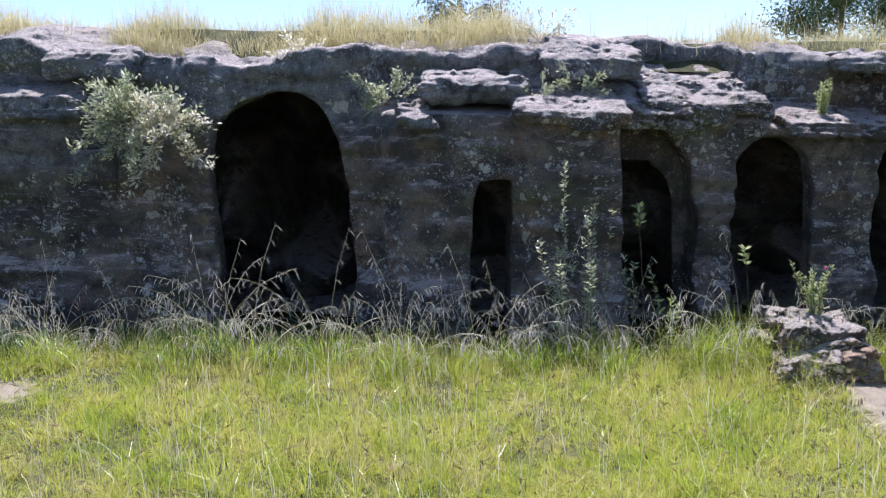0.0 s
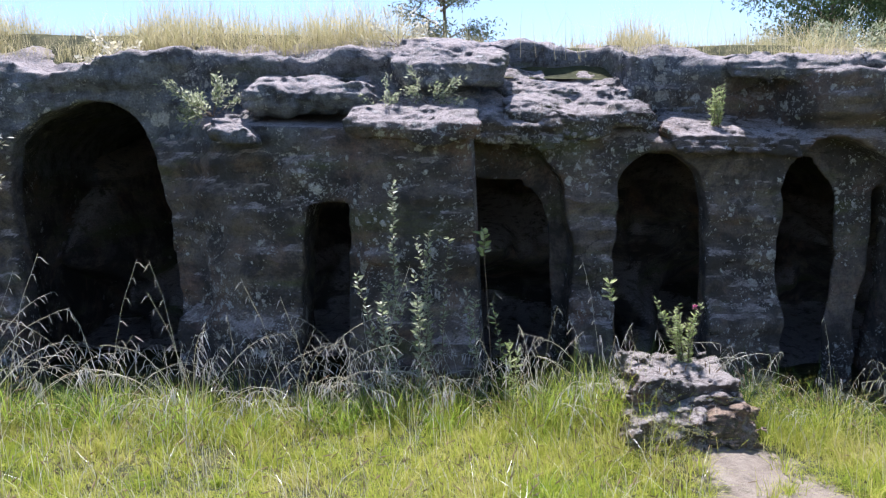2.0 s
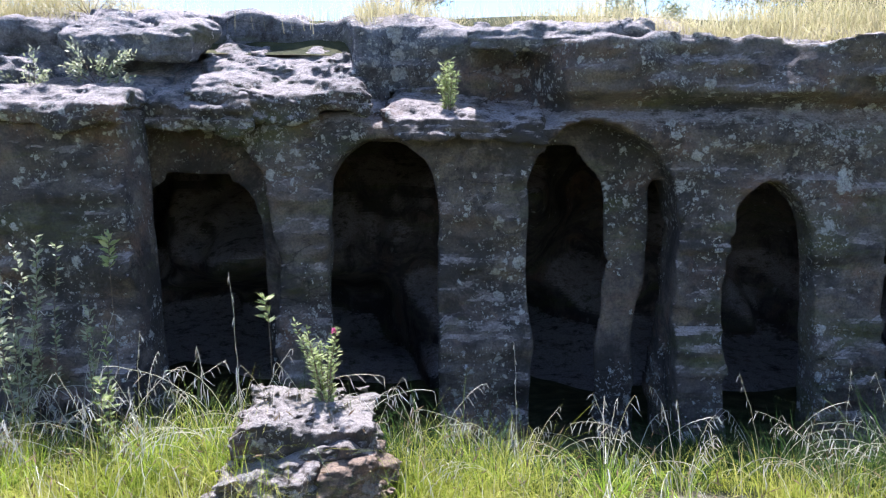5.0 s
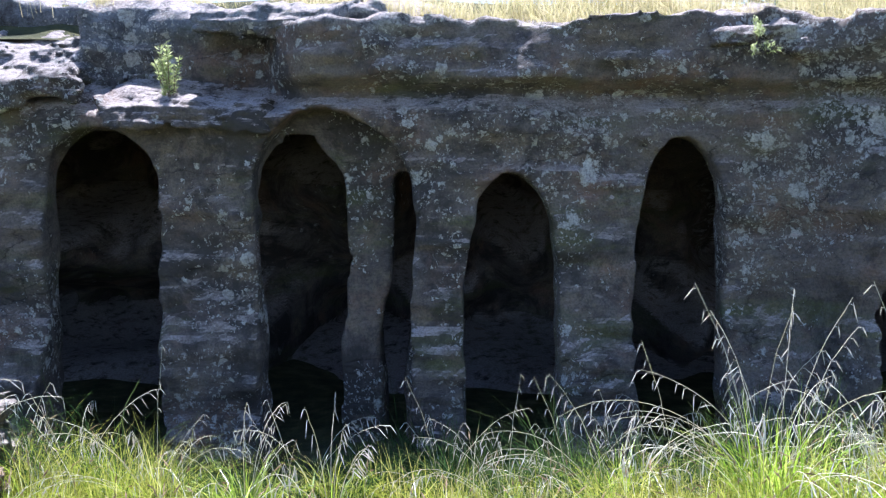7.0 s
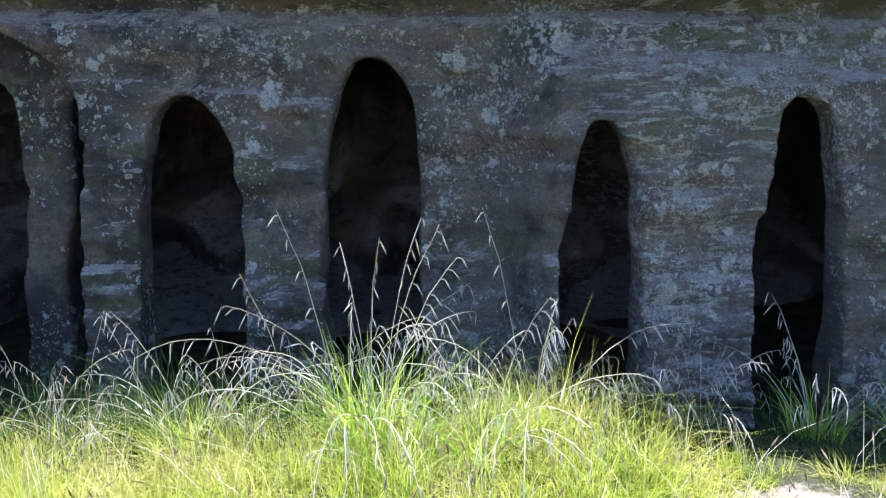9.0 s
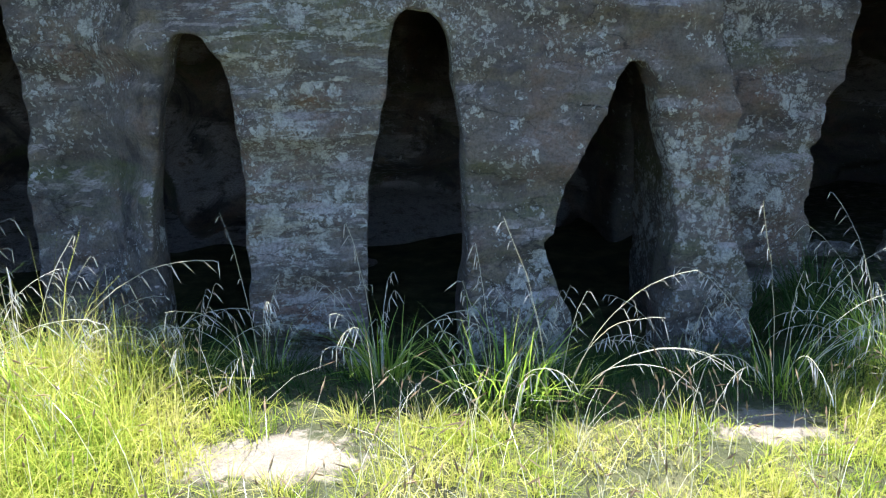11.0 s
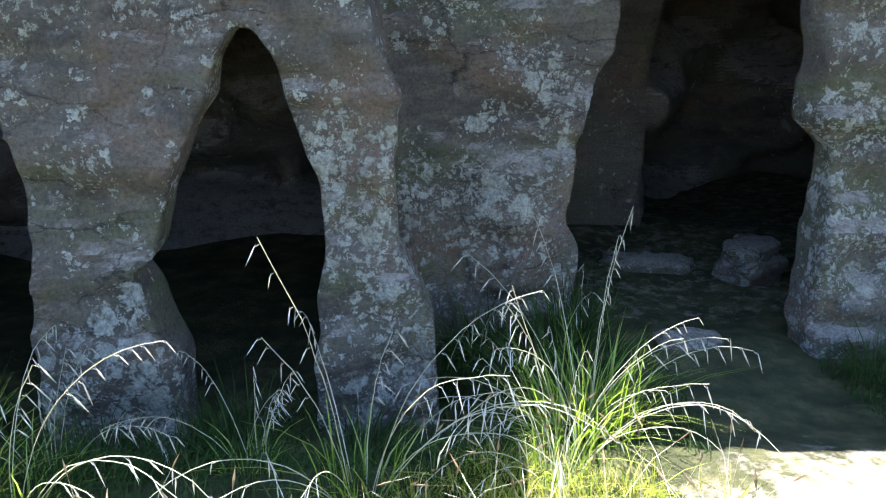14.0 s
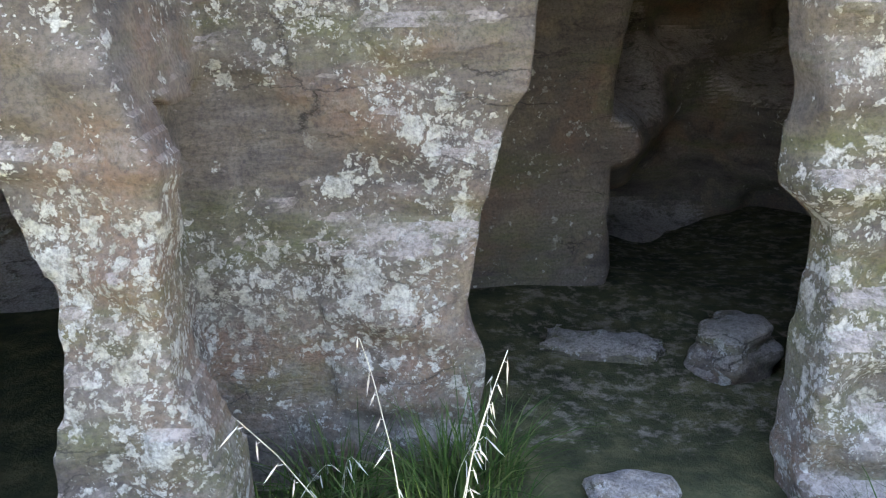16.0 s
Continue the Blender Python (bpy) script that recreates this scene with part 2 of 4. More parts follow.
def soil_material():
    """Brown turf soil with moss and litter; bare pale sand where the 'sand' mask of the sheet is high."""
    m, n, l, bsdf = material("turf_and_sand")
    pos = scaled(n, l, 1, 1, 1)
    turf = ramp(n, l, noise_tex(n, l, pos, 6, 7, 0.65), (0.3, (0.035, 0.038, 0.022)), (0.5, (0.075, 0.078, 0.036)), (0.72, (0.17, 0.15, 0.075)))
    sand = ramp(n, l, noise_tex(n, l, pos, 9, 8, 0.7), (0.3, (0.19, 0.155, 0.12)), (0.55, (0.28, 0.235, 0.18)), (0.75, (0.36, 0.31, 0.245)))
    sand = mix(n, l, ramp(n, l, noise_tex(n, l, pos, 60, 4), (0.62, 0), (0.7, 0.6)), sand, (0.25, 0.2, 0.14))
    at = n.new("ShaderNodeAttribute")
    at.attribute_name = "sand"
    edge = n.new("ShaderNodeMath")
    edge.operation = "ADD"
    l.new(at.outputs["Fac"], edge.inputs[0])
    l.new(ramp(n, l, noise_tex(n, l, pos, 13, 6, 0.7), (0.2, 0), (0.8, 0.8)), edge.inputs[1])
    l.new(mix(n, l, ramp(n, l, edge.outputs[0], (0.78, 0), (0.95, 1)), turf, sand), bsdf.inputs["Base Color"])
    bsdf.inputs["Roughness"].default_value = 0.95
    bsdf.inputs["Specular IOR Level"].default_value = 0.15
    bumped(n, l, bsdf, noise_tex(n, l, pos, 45, 8, 0.7), 0.8, 0.03)
    return m


BARK, SOIL = bark_material(), soil_material()

# ---------------------------------------------------------------- mesh helpers
rng = np.random.default_rng(7)
LATTICE = rng.random((32, 32, 32)).astype(np.float32) * 2 - 1


def vnoise(x, y, z):
    """Smooth value noise, -1 to 1, on arrays that broadcast."""
    out, parts = 0, []
    for a in (x, y, z):
        a = np.asarray(a, np.float32)
        i = np.floor(a).astype(np.int32)
        f = a - i
        parts.append((i & 31, (i + 1) & 31, f * f * (3 - 2 * f)))
    (x0, x1, fx), (y0, y1, fy), (z0, z1, fz) = parts
    for xi, wx in ((x0, 1 - fx), (x1, fx)):
        for yi, wy in ((y0, 1 - fy), (y1, fy)):
            out = out + wx * wy * (LATTICE[xi, yi, z0] * (1 - fz) + LATTICE[xi, yi, z1] * fz)
    return out


def fbm(x, y, z, octaves=4, gain=0.5):
    total, amp = 0, 1.0
    for k in range(octaves):
        total = total + amp * vnoise(x * 2.03 ** k + 7.3 * k, y * 2.03 ** k + 3.1 * k, z * 2.03 ** k + 11.7 * k)
        amp *= gain
    return total


def sstep(a, b, v):
    t = np.clip((v - a) / (b - a), 0, 1)
    return t * t * (3 - 2 * t)


def mesh_ob(name, verts, faces, mat, parent=None, smooth=True, label=""):
    """One mesh object from arrays; faces all have the same number of corners."""
    verts, faces = np.asarray(verts, np.float32), np.asarray(faces, np.int32)
    me = bpy.data.meshes.new(name)
    me.vertices.add(len(verts))
    me.vertices.foreach_set("co", verts.ravel())
    me.loops.add(faces.size)
    me.loops.foreach_set("vertex_index", faces.ravel())
    me.polygons.add(len(faces))
    me.polygons.foreach_set("loop_start", np.arange(0, faces.size, faces.shape[1], dtype=np.int32))
    me.polygons.foreach_set("use_smooth", np.full(len(faces), smooth))
    me.update(calc_edges=True)
    me.materials.append(mat)
    ob = new(name, me)
    if parent:
        ob.parent = parent
    if label:
        tagged(ob, label)
    return ob


def surface(F, xs, ys, zs):
    """The skin between F < 0 (air) and F > 0 (rock) on a rectilinear grid: vertices and quads."""
    S = (F > 0).astype(np.int8)
    c = sum(S[i:S.shape[0] - 1 + i, j:S.shape[1] - 1 + j, k:S.shape[2] - 1 + k] for i in (0, 1) for j in (0, 1) for k in (0, 1))
    I, J, K = np.nonzero((c > 0) & (c < 8))
    idx = np.full(c.shape, -1, np.int32)
    idx[I, J, K] = np.arange(len(I))
    corner = [(i, j, k) for i in (0, 1) for j in (0, 1) for k in (0, 1)]
    vals = {o: F[I + o[0], J + o[1], K + o[2]] for o in corner}
    acc, num = np.zeros((len(I), 3), np.float32), np.zeros(len(I), np.float32)
    for a in corner:
        for ax in range(3):
            if a[ax] == 0:
                b = tuple(1 if q == ax else a[q] for q in range(3))
                va, vb = vals[a], vals[b]
                cross = (va > 0) != (vb > 0)
                t = np.where(cross, va / np.where(va == vb, 1, va - vb), 0)
                for q in range(3):
                    acc[:, q] += np.where(cross, a[q] + (t if q == ax else 0), 0)
                num += cross
    acc /= num[:, None]
    v = np.stack([np.interp(base + acc[:, q], np.arange(len(g)), g) for q, (base, g) in enumerate(((I, xs), (J, ys), (K, zs)))], 1)
    quads = []
    for ax in range(3):
        A, B = np.take(S, range(S.shape[ax] - 1), ax), np.take(S, range(1, S.shape[ax]), ax)
        e = np.array(np.nonzero(A != B))
        p, q = [r for r in range(3) if r != ax]
        ok = (e[p] > 0) & (e[q] > 0) & (e[p] < c.shape[p]) & (e[q] < c.shape[q])
        e = e[:, ok]
        solid_low = A[e[0], e[1], e[2]] > 0

        def cell(dp, dq):
            w = e.copy()
            w[p] -= dp
            w[q] -= dq
            return idx[w[0], w[1], w[2]]
        f = np.stack([cell(1, 1), cell(0, 1), cell(0, 0), cell(1, 0)], 1)
        flip = solid_low if ax == 1 else ~solid_low
        f[flip] = f[flip][:, ::-1]
        quads.append(f)
    return v, np.concatenate(quads)


def ground_s(x, y):
    """Height of the turf above the falling datum."""
    h = -0.05 + 0.05 * vnoise(x * 0.9, y * 0.9, 0 * x) + 0.02 * vnoise(x * 3, y * 3, 0 * x + 5)
    h = h - (0.10 + 0.16 * sstep(10.4, 9.9, x)) * sstep(5.85, 6.25, y) - 0.05 * sstep(3.0, 1.0, y)
    h = h + 0.13 * np.exp(-((x - 2.6) / 0.6) ** 2 - ((y - 5.6) / 0.45) ** 2)
    h = h + 0.10 * np.exp(-((x - 6.6) / 0.8) ** 2 - ((y - 5.3) / 0.6) ** 2)
    return h


def fall(x):
    return -FALL * 24 * np.tanh(np.asarray(x, float) / 24)


def ground_z(x, y):
    return ground_s(x, y) + fall(x)

# ---------------------------------------------------------------- ground
def spaced(*pieces):
    return np.unique(np.round(np.concatenate([np.arange(a, b, d) for a, b, d in pieces]), 4))


def sand_mask(x, y):
    m = 0 * x
    for cx, cy, rx, ry in ((2.82, 4.35, 0.42, 0.95), (2.75, 5.1, 0.3, 0.4), (4.33, 5.55, 0.50, 0.20), (7.65, 5.22, 0.36, 0.18), (9.5, 5.46, 0.24, 0.15), (11.25, 5.35, 0.75, 0.6),
                           (-2.9, 5.0, 0.35, 0.3), (3.4, 4.2, 0.4, 0.2)):
        m = np.maximum(m, 1 - np.sqrt(((x - cx) / rx) ** 2 + ((y - cy) / ry) ** 2) * 0.62)
    m = np.maximum(m, 0.38 * sstep(7.0, 7.4, y) * sstep(10.4, 10.9, x))
    return np.clip(m, 0, 1)


def build_ground():
    gx = spaced((-400, -60, 40), (-60, -12, 4), (-12, -4.2, 0.4), (-4.2, 13.5, 0.06), (13.5, 24, 0.5), (24, 60, 4), (60, 401, 40))
    gy = spaced((-400, -40, 40), (-40, -4, 3), (-4, 2.4, 0.4), (2.4, 8.0, 0.06), (8.0, 12.4, 0.15), (12.4, 30, 2), (30, 80, 6), (80, 401, 40))
    X, Y = np.meshgrid(gx, gy, indexing="ij")
    Z = ground_z(X, Y) + 2.5 * sstep(11.9, 12.2, Y)
    nx, ny = X.shape
    i = np.arange(nx * ny).reshape(nx, ny)
    f = np.stack([i[:-1, :-1], i[1:, :-1], i[1:, 1:], i[:-1, 1:]], -1).reshape(-1, 4)
    ob = mesh_ob("ground", np.stack([X, Y, Z], -1).reshape(-1, 3), f, SOIL)
    at = ob.data.attributes.new("sand", "FLOAT", "POINT")
    at.data.foreach_set("value", sand_mask(X, Y).astype(np.float32).ravel())
    tagged(ob, "sunlit meadow ground with patches of pale bare sand", "ground", kind="structure")


build_ground()


# ---------------------------------------------------------------- the rock face with its cut openings
def cave(x, s, foot, mid, s_mid, crown, s_top, p=2.0, q=0.5):
    """How far (x, s) lies inside an opening. foot and mid: (left, right); crown: the x of its top. p, q shape the arch."""
    low = sstep(-0.4, s_mid, s)
    left, right = foot[0] + (mid[0] - foot[0]) * low, foot[1] + (mid[1] - foot[1]) * low
    u = np.clip((s - s_mid) / (s_top - s_mid), 0, 1)
    w = np.clip(1 - u ** p, 0, 1) ** q
    left, right = crown + (left - crown) * w, crown + (right - crown) * w
    d = np.minimum(x - left, right - x)
    return np.minimum(d, (s_top - 0.04 - s) * 0.9)


def opening(x, s, *rows):
    """How far (x, s) lies inside an opening that widens and narrows with height. rows: height, left and right jamb, from the foot up."""
    h = [r[0] for r in rows]
    g, at = [-math.sqrt(h[-1] - v) for v in h], -np.sqrt(np.clip(h[-1] - s, 0, 9))
    left, right = np.interp(at, g, [r[1] for r in rows]), np.interp(at, g, [r[2] for r in rows])
    return np.minimum(np.minimum(x - left, right - x), (h[-1] - s) * 0.9).astype(np.float32)


def block(x, y, s, lo, hi, r=0.06, tilt=0.0):
    """A rounded slab between two corners; positive inside. tilt: its top climbs towards the back."""
    d = 0
    inner = -9.0
    for a, l0, h0 in ((x, lo[0], hi[0]), (y, lo[1], hi[1]), (s - tilt * (y - lo[1]), lo[2], hi[2])):
        q = np.abs(a - (l0 + h0) / 2) - (h0 - l0) / 2 + r
        d = d + np.maximum(q, 0) ** 2
        inner = np.maximum(inner, q)
    return r - np.sqrt(d) - np.minimum(inner, 0)


def build_rock():
    xs = spaced((-6.5, -3.0, 0.08), (-3.0, 7.0, 0.030), (7.0, 12.4, 0.022), (12.4, 16, 0.08)).astype(np.float32)
    ys = spaced((6.1, 7.5, 0.023), (7.5, 8.2, 0.05), (8.2, 12.0, 0.13)).astype(np.float32)
    ss = spaced((-0.5, 2.2, 0.026), (2.2, 2.8, 0.026)).astype(np.float32)
    x, y, s = xs[:, None, None], ys[None, :, None], ss[None, None, :]
    low = fbm(x * 1.3, y * 1.3, s * 1.3, 3)
    # the faces
    f = 7.02 + 0.0 * x + 0.0 * s
    right = sstep(3.75, 3.95, x)
    step = np.interp(s, (0.15, 0.3, 0.45, 0.75, 1.0, 1.15, 1.35, 1.7, 2.0), (9.97, 9.92, 9.855, 9.86, 9.90, 9.84, 9.80, 9.74, 10.08)).astype(np.float32)
    f = f + (1 - right) * (0.20 - 0.22 * sstep(-2.3, -2.0, x) * sstep(-0.35, -0.6, x)) * sstep(1.80, 1.92, s)
    f = f + 0.5 * sstep(1.50, 1.62, x) * sstep(2.72, 2.58, x) * sstep(1.80, 1.90, s)
    f = f + 0.2 * sstep(2.7, 2.95, x) * sstep(4.15, 3.75, x) * sstep(1.70, 1.80, s)
    f = f + right * (-0.10 * sstep(1.86, 1.96, s) + 0.10 * np.exp(-((s - 1.86) / 0.06) ** 2) - 0.12 * sstep(2.0, 2.1, s) * sstep(6.2, 6.8, x))
    f = f - 0.42 * sstep(6.72, 7.15, x) * (1 - sstep(step - 0.02, step + 0.02, x)) * (1 - 0.4 * sstep(1.45, 1.8, s))
    f = f + 0.27 * sstep(step - 0.02, step + 0.02, x) * (1 - sstep(11.45, 11.6, x)) * (1 - 0.0 * s) - 0.12 * sstep(11.45, 11.6, x)
    f = f - 0.10 * sstep(0.75, 0.1, s) * np.ones_like(x) - 0.05 * np.exp(-((s - 0.75) / 0.25) ** 2) * sstep(8.6, 9, x) * sstep(10, 9.7, x)
    f = f - (0.36 * sstep(-0.75, -0.12, x) + 0.14 * sstep(0.55, 0.70, x)) * sstep(1.52, 1.44, x) * sstep(1.84, 1.76, s)
    f = f - 0.03 * vnoise(x * 1.3, 0 * s + 1.7, s * 21) * sstep(7.2, 7.5, x) * sstep(8.6, 8.2, x)
    f = f + 0.10 * sstep(-2.0, -2.4, x) * sstep(1.5, 1.35, s)
    f = f + (0.05 + 0.05 * sstep(1.7, 1.9, s)) * vnoise(x * 2.1, 0 * s + 6.3, s * 2.2)
    f = f - 0.06 * sstep(1.80, 1.74, s) * sstep(1.60, 1.66, s) * sstep(2.3, 2.8, x) * sstep(4.0, 3.7, x)
    f = f + 0.035 * vnoise(x * 0.8, 0 * s + 3.3, s * 8) + 0.02 * vnoise(x * 1.7, 0 * s + 9.1, s * 17)
    crest = 2.27 + 0.22 * np.clip(y - 7.15, 0, 0.6) + 0.07 * vnoise(x * 1.1, 0 * y, 0 * x) + 0.05 * vnoise(x * 3.1, y * 2, 0 * x + 4) + 0.10 * sstep(7.3, 8.5, y)
    F = np.minimum(y - f, (crest - s) * 0.9)
    F = F + 0.045 * low + 0.035 * fbm(x * 5, y * 5, s * 7, 4, 0.6)
    # openings: outer recess and the deep chamber behind it
    wob = 0.018 * vnoise(x * 2.3, y * 1.3 + 2, s * 2.3) + 0.018 * vnoise(x * 8, y * 4, s * 8)
    back = 9.9 + 1.3 * vnoise(x * 1.3, 0 * x, s * 1.6) + 0.3 * vnoise(x * 4, 0 * x, s * 4)
    front = 7.05 - 0.42 * sstep(6.72, 7.15, x) * (1 - sstep(9.82, 9.90, x)) + 0.25 * sstep(9.8, 9.9, x) * sstep(11.5, 11.4, x)
    grow = 0.5 * sstep(front + 0.14, front + 0.6, y)

    def cut(field, depth=None):
        nonlocal F
        F = np.minimum(F, np.maximum(-(field + wob), (y - (back if depth is None else depth)) * 0.7))

    cut(opening(x, s, (0.0, -1.91, -0.76), (1.12, -1.94, -0.78), (1.52, -1.92, -0.82), (1.70, -1.82, -0.89), (1.82, -1.66, -0.97), (1.90, -1.45, -1.09), (1.94, -1.32, -1.22)) + grow)
    cut(opening(x, s, (0.0, 0.18, 0.50), (0.65, 0.23, 0.54), (1.0, 0.27, 0.57), (1.18, 0.31, 0.585), (1.24, 0.34, 0.58)) + grow)
    cut(np.minimum(opening(x, s, (0.0, 1.22, 2.12), (1.0, 1.25, 2.16), (1.45, 1.30, 2.10), (1.62, 1.40, 1.98), (1.72, 1.52, 1.84)), np.maximum(x - 1.50, y - 6.90)), 7.25)
    cut(np.minimum(opening(x, s, (0.0, 1.20, 1.96), (0.6, 1.24, 1.99), (1.09, 1.26, 1.97), (1.24, 1.30, 1.94), (1.32, 1.40, 1.88), (1.36, 1.48, 1.80)) + grow, np.maximum(x - 1.50, y - 6.90)))
    cut(opening(x, s, (0.0, 2.42, 3.11), (0.46, 2.45, 3.13), (0.93, 2.48, 3.17), (1.39, 2.53, 3.15), (1.52, 2.59, 3.10), (1.60, 2.69, 3.02), (1.65, 2.82, 2.90)) + grow)
    cut(opening(x, s, (0.0, 3.68, 4.56), (1.0, 3.72, 4.62), (1.4, 3.74, 4.62), (1.6, 3.84, 4.52), (1.72, 3.98, 4.32), (1.76, 4.08, 4.2)), 7.25)
    cut(opening(x, s, (0.0, 3.72, 4.06), (0.44, 3.70, 4.10), (0.87, 3.71, 4.18), (1.30, 3.73, 4.18), (1.43, 3.77, 4.14), (1.51, 3.85, 4.08), (1.57, 3.92, 4.02)) + grow)
    cut(opening(x, s, (0.0, 4.38, 4.50), (0.4, 4.39, 4.55), (0.75, 4.46, 4.62), (1.13, 4.52, 4.65), (1.30, 4.53, 4.64), (1.40, 4.56, 4.61)), 7.9)
    cut(opening(x, s, (0.0, 4.87, 5.42), (0.38, 4.87, 5.43), (0.76, 4.90, 5.46), (1.14, 4.99, 5.43), (1.27, 5.03, 5.38), (1.35, 5.10, 5.32), (1.40, 5.18, 5.25)) + grow)
    cut(opening(x, s, (0.0, 5.88, 6.40), (0.46, 5.88, 6.40), (0.92, 5.91, 6.43), (1.37, 6.00, 6.41), (1.50, 6.04, 6.38), (1.58, 6.10, 6.32), (1.63, 6.17, 6.24)) + grow)
    cut(opening(x, s, (0.0, 7.08, 7.48), (0.35, 7.08, 7.49), (0.70, 7.11, 7.50), (1.05, 7.18, 7.48), (1.18, 7.22, 7.44), (1.26, 7.25, 7.40), (1.31, 7.29, 7.36)) + grow)
    cut(opening(x, s, (0.0, 8.01, 8.50), (0.39, 8.03, 8.51), (0.75, 8.08, 8.53), (1.06, 8.18, 8.51), (1.30, 8.22, 8.47), (1.40, 8.25, 8.43), (1.44, 8.29, 8.38)) + grow)
    cut(np.minimum(opening(x, s, (0.0, 8.99, 9.49), (0.20, 8.93, 9.52), (0.36, 8.89, 9.55), (0.42, 8.95, 9.57), (0.65, 9.01, 9.57), (0.80, 9.10, 9.52), (0.97, 9.20, 9.47), (1.10, 9.25, 9.45), (1.18, 9.29, 9.42), (1.23, 9.33, 9.38)) + grow, 9.66 - x + 0.9 * sstep(7.55, 7.75, y)))
    cut(opening(x, s, (0.0, 10.64, 11.57), (0.22, 10.65, 11.60), (0.38, 10.60, 11.61), (0.44, 10.61, 11.63), (0.75, 10.68, 11.66), (0.86, 10.71, 11.55), (1.02, 10.77, 11.54), (1.12, 10.84, 11.57), (1.40, 10.87, 11.53), (1.75, 10.95, 11.45), (1.92, 11.1, 11.3)) + 0.7 * sstep(7.45, 7.7, y), 8.9)
    cut(np.minimum(cave(x, s, (11.50, 12.9), (11.50, 12.9), 0.6, 12.1, 1.9, 2.0, 0.5) + 0.4 * sstep(9.1, 9.4, y), y - 7.6))
    cut(np.minimum(np.minimum(x - 9.74, 10.15 - x) * 0.7, np.minimum(np.minimum(y - 6.80, 7.27 - y), (1.12 - s) * 0.5)))
    cut(np.minimum(np.minimum(x - 11.2, 12.6 - x), np.minimum(np.minimum(y - 7.10, 8.9 - y), 1.7 - s)))
    F = np.maximum(F, -0.45 - 0.2 * sstep(8.8, 7.6, y) + 0.12 * (y - 7.75 - 0.5 * sstep(9.6, 9.9, x)) + 0.05 * low + 0.10 * vnoise(x * 1.1, y * 1.1, 0 * s) * sstep(8.2, 8.8, y) - s - 9 * (y < 7.6))
    F[:, -1, :] = np.abs(F[:, -1, :]) + 0.01
    F[0], F[-1] = -0.1, -0.1
    v, q = surface(F, xs, ys, ss)
    v[:, 2] += fall(v[:, 0])
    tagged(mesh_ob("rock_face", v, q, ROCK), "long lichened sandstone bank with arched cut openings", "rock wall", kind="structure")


build_rock()


def ledge_rock(name, label, lo, hi, r, tilt, seed, rough=1.0):
    """A rough block of the same rock lying in the bank, its top sloping to the front."""
    g = [np.arange(a - 0.12, b + 0.12, 0.016) for a, b in zip(lo, hi)]
    g[2] = np.arange(lo[2] - 0.12, hi[2] + 0.12 + tilt * (hi[1] - lo[1]), 0.014)
    x, y, s = g[0][:, None, None], g[1][None, :, None], g[2][None, None, :]
    shift = 0.07 * vnoise(x * 2.1 + seed, y * 2.1, s * 2)
    F = block(x + shift, y + 0.08 * vnoise(x * 3.1 + seed, 0 * y, s * 2), s + 0.05 * vnoise(x * 2.7, y * 3, 0 * s + seed), lo, hi, r, tilt)
    F = F + rough * (0.035 * fbm(x * 5 + seed, y * 5, s * 9, 4, 0.62) + 0.012 * vnoise(x * 1.5, y * 1.5, s * 45 + seed))
    for sl in (np.s_[0], np.s_[-1], np.s_[:, 0], np.s_[:, -1], np.s_[:, :, 0], np.s_[:, :, -1]):
        F[sl] = -0.1
    v, q = surface(F.astype(np.float32), *g)
    v[:, 2] += fall(v[:, 0])
    base = np.array([(lo[0] + hi[0]) / 2, (lo[1] + hi[1]) / 2, lo[2] + float(fall((lo[0] + hi[0]) / 2))])
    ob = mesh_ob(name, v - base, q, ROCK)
    ob.location = base
    tagged(ob, label, "rock", "slabs and boulders on the ledge")


ledge_rock("boulder", "big grey lichened boulder on the rock ledge", (-0.12, 6.70, 1.86), (0.80, 7.5, 2.10), 0.12, 0.12, 1.0)
ledge_rock("rock_slab", "rough sunlit slab capping the rock pillar", (0.60, 6.44, 1.66), (1.52, 7.3, 1.78), 0.04, 0.34, 4.0)
ledge_rock("rock_slab", "broken sloping slab with pinkish lichened top", (1.32, 6.84, 1.68), (2.10, 7.9, 1.85), 0.04, 0.46, 7.0, 1.2)
ledge_rock("rock_slab", "sloping slab with pale lichen and dry moss", (1.72, 6.90, 1.74), (2.80, 8.0, 1.92), 0.05, 0.44, 9.0, 1.2)
ledge_rock("rock_slab", "thin crumbling slab above an arched opening", (2.90, 6.88, 1.60), (3.80, 7.5, 1.72), 0.03, 0.42, 12.0, 1.2)
ledge_rock("rock_slab", "small pale slab jutting from the rock", (-0.30, 6.45, 1.62), (-0.04, 7.1, 1.72), 0.03, 0.3, 15.0)
ledge_rock("rock_slab", "grey slab below a straggling shrub", (-3.9, 6.82, 1.66), (-2.9, 7.4, 1.84), 0.05, 0.3, 17.0)
ledge_rock("boulder", "rounded grey lump of rock in the bank", (-3.2, 7.0, 1.95), (-2.5, 7.5, 2.2), 0.1, 0.2, 18.0)
ledge_rock("rock_slab", "flat slab jutting from the top of the bank", (6.75, 6.76, 2.02), (7.35, 7.4, 2.12), 0.04, 0.2, 20.0)
ledge_rock("rock_slab", "pale broken slab at the top of the bank", (6.32, 6.86, 2.14), (6.76, 7.4, 2.24), 0.04, 0.25, 22.0)
ledge_rock("boulder", "low boulder on top of the bank", (0.9, 7.05, 2.1), (1.75, 7.6, 2.3), 0.08, 0.3, 24.0)
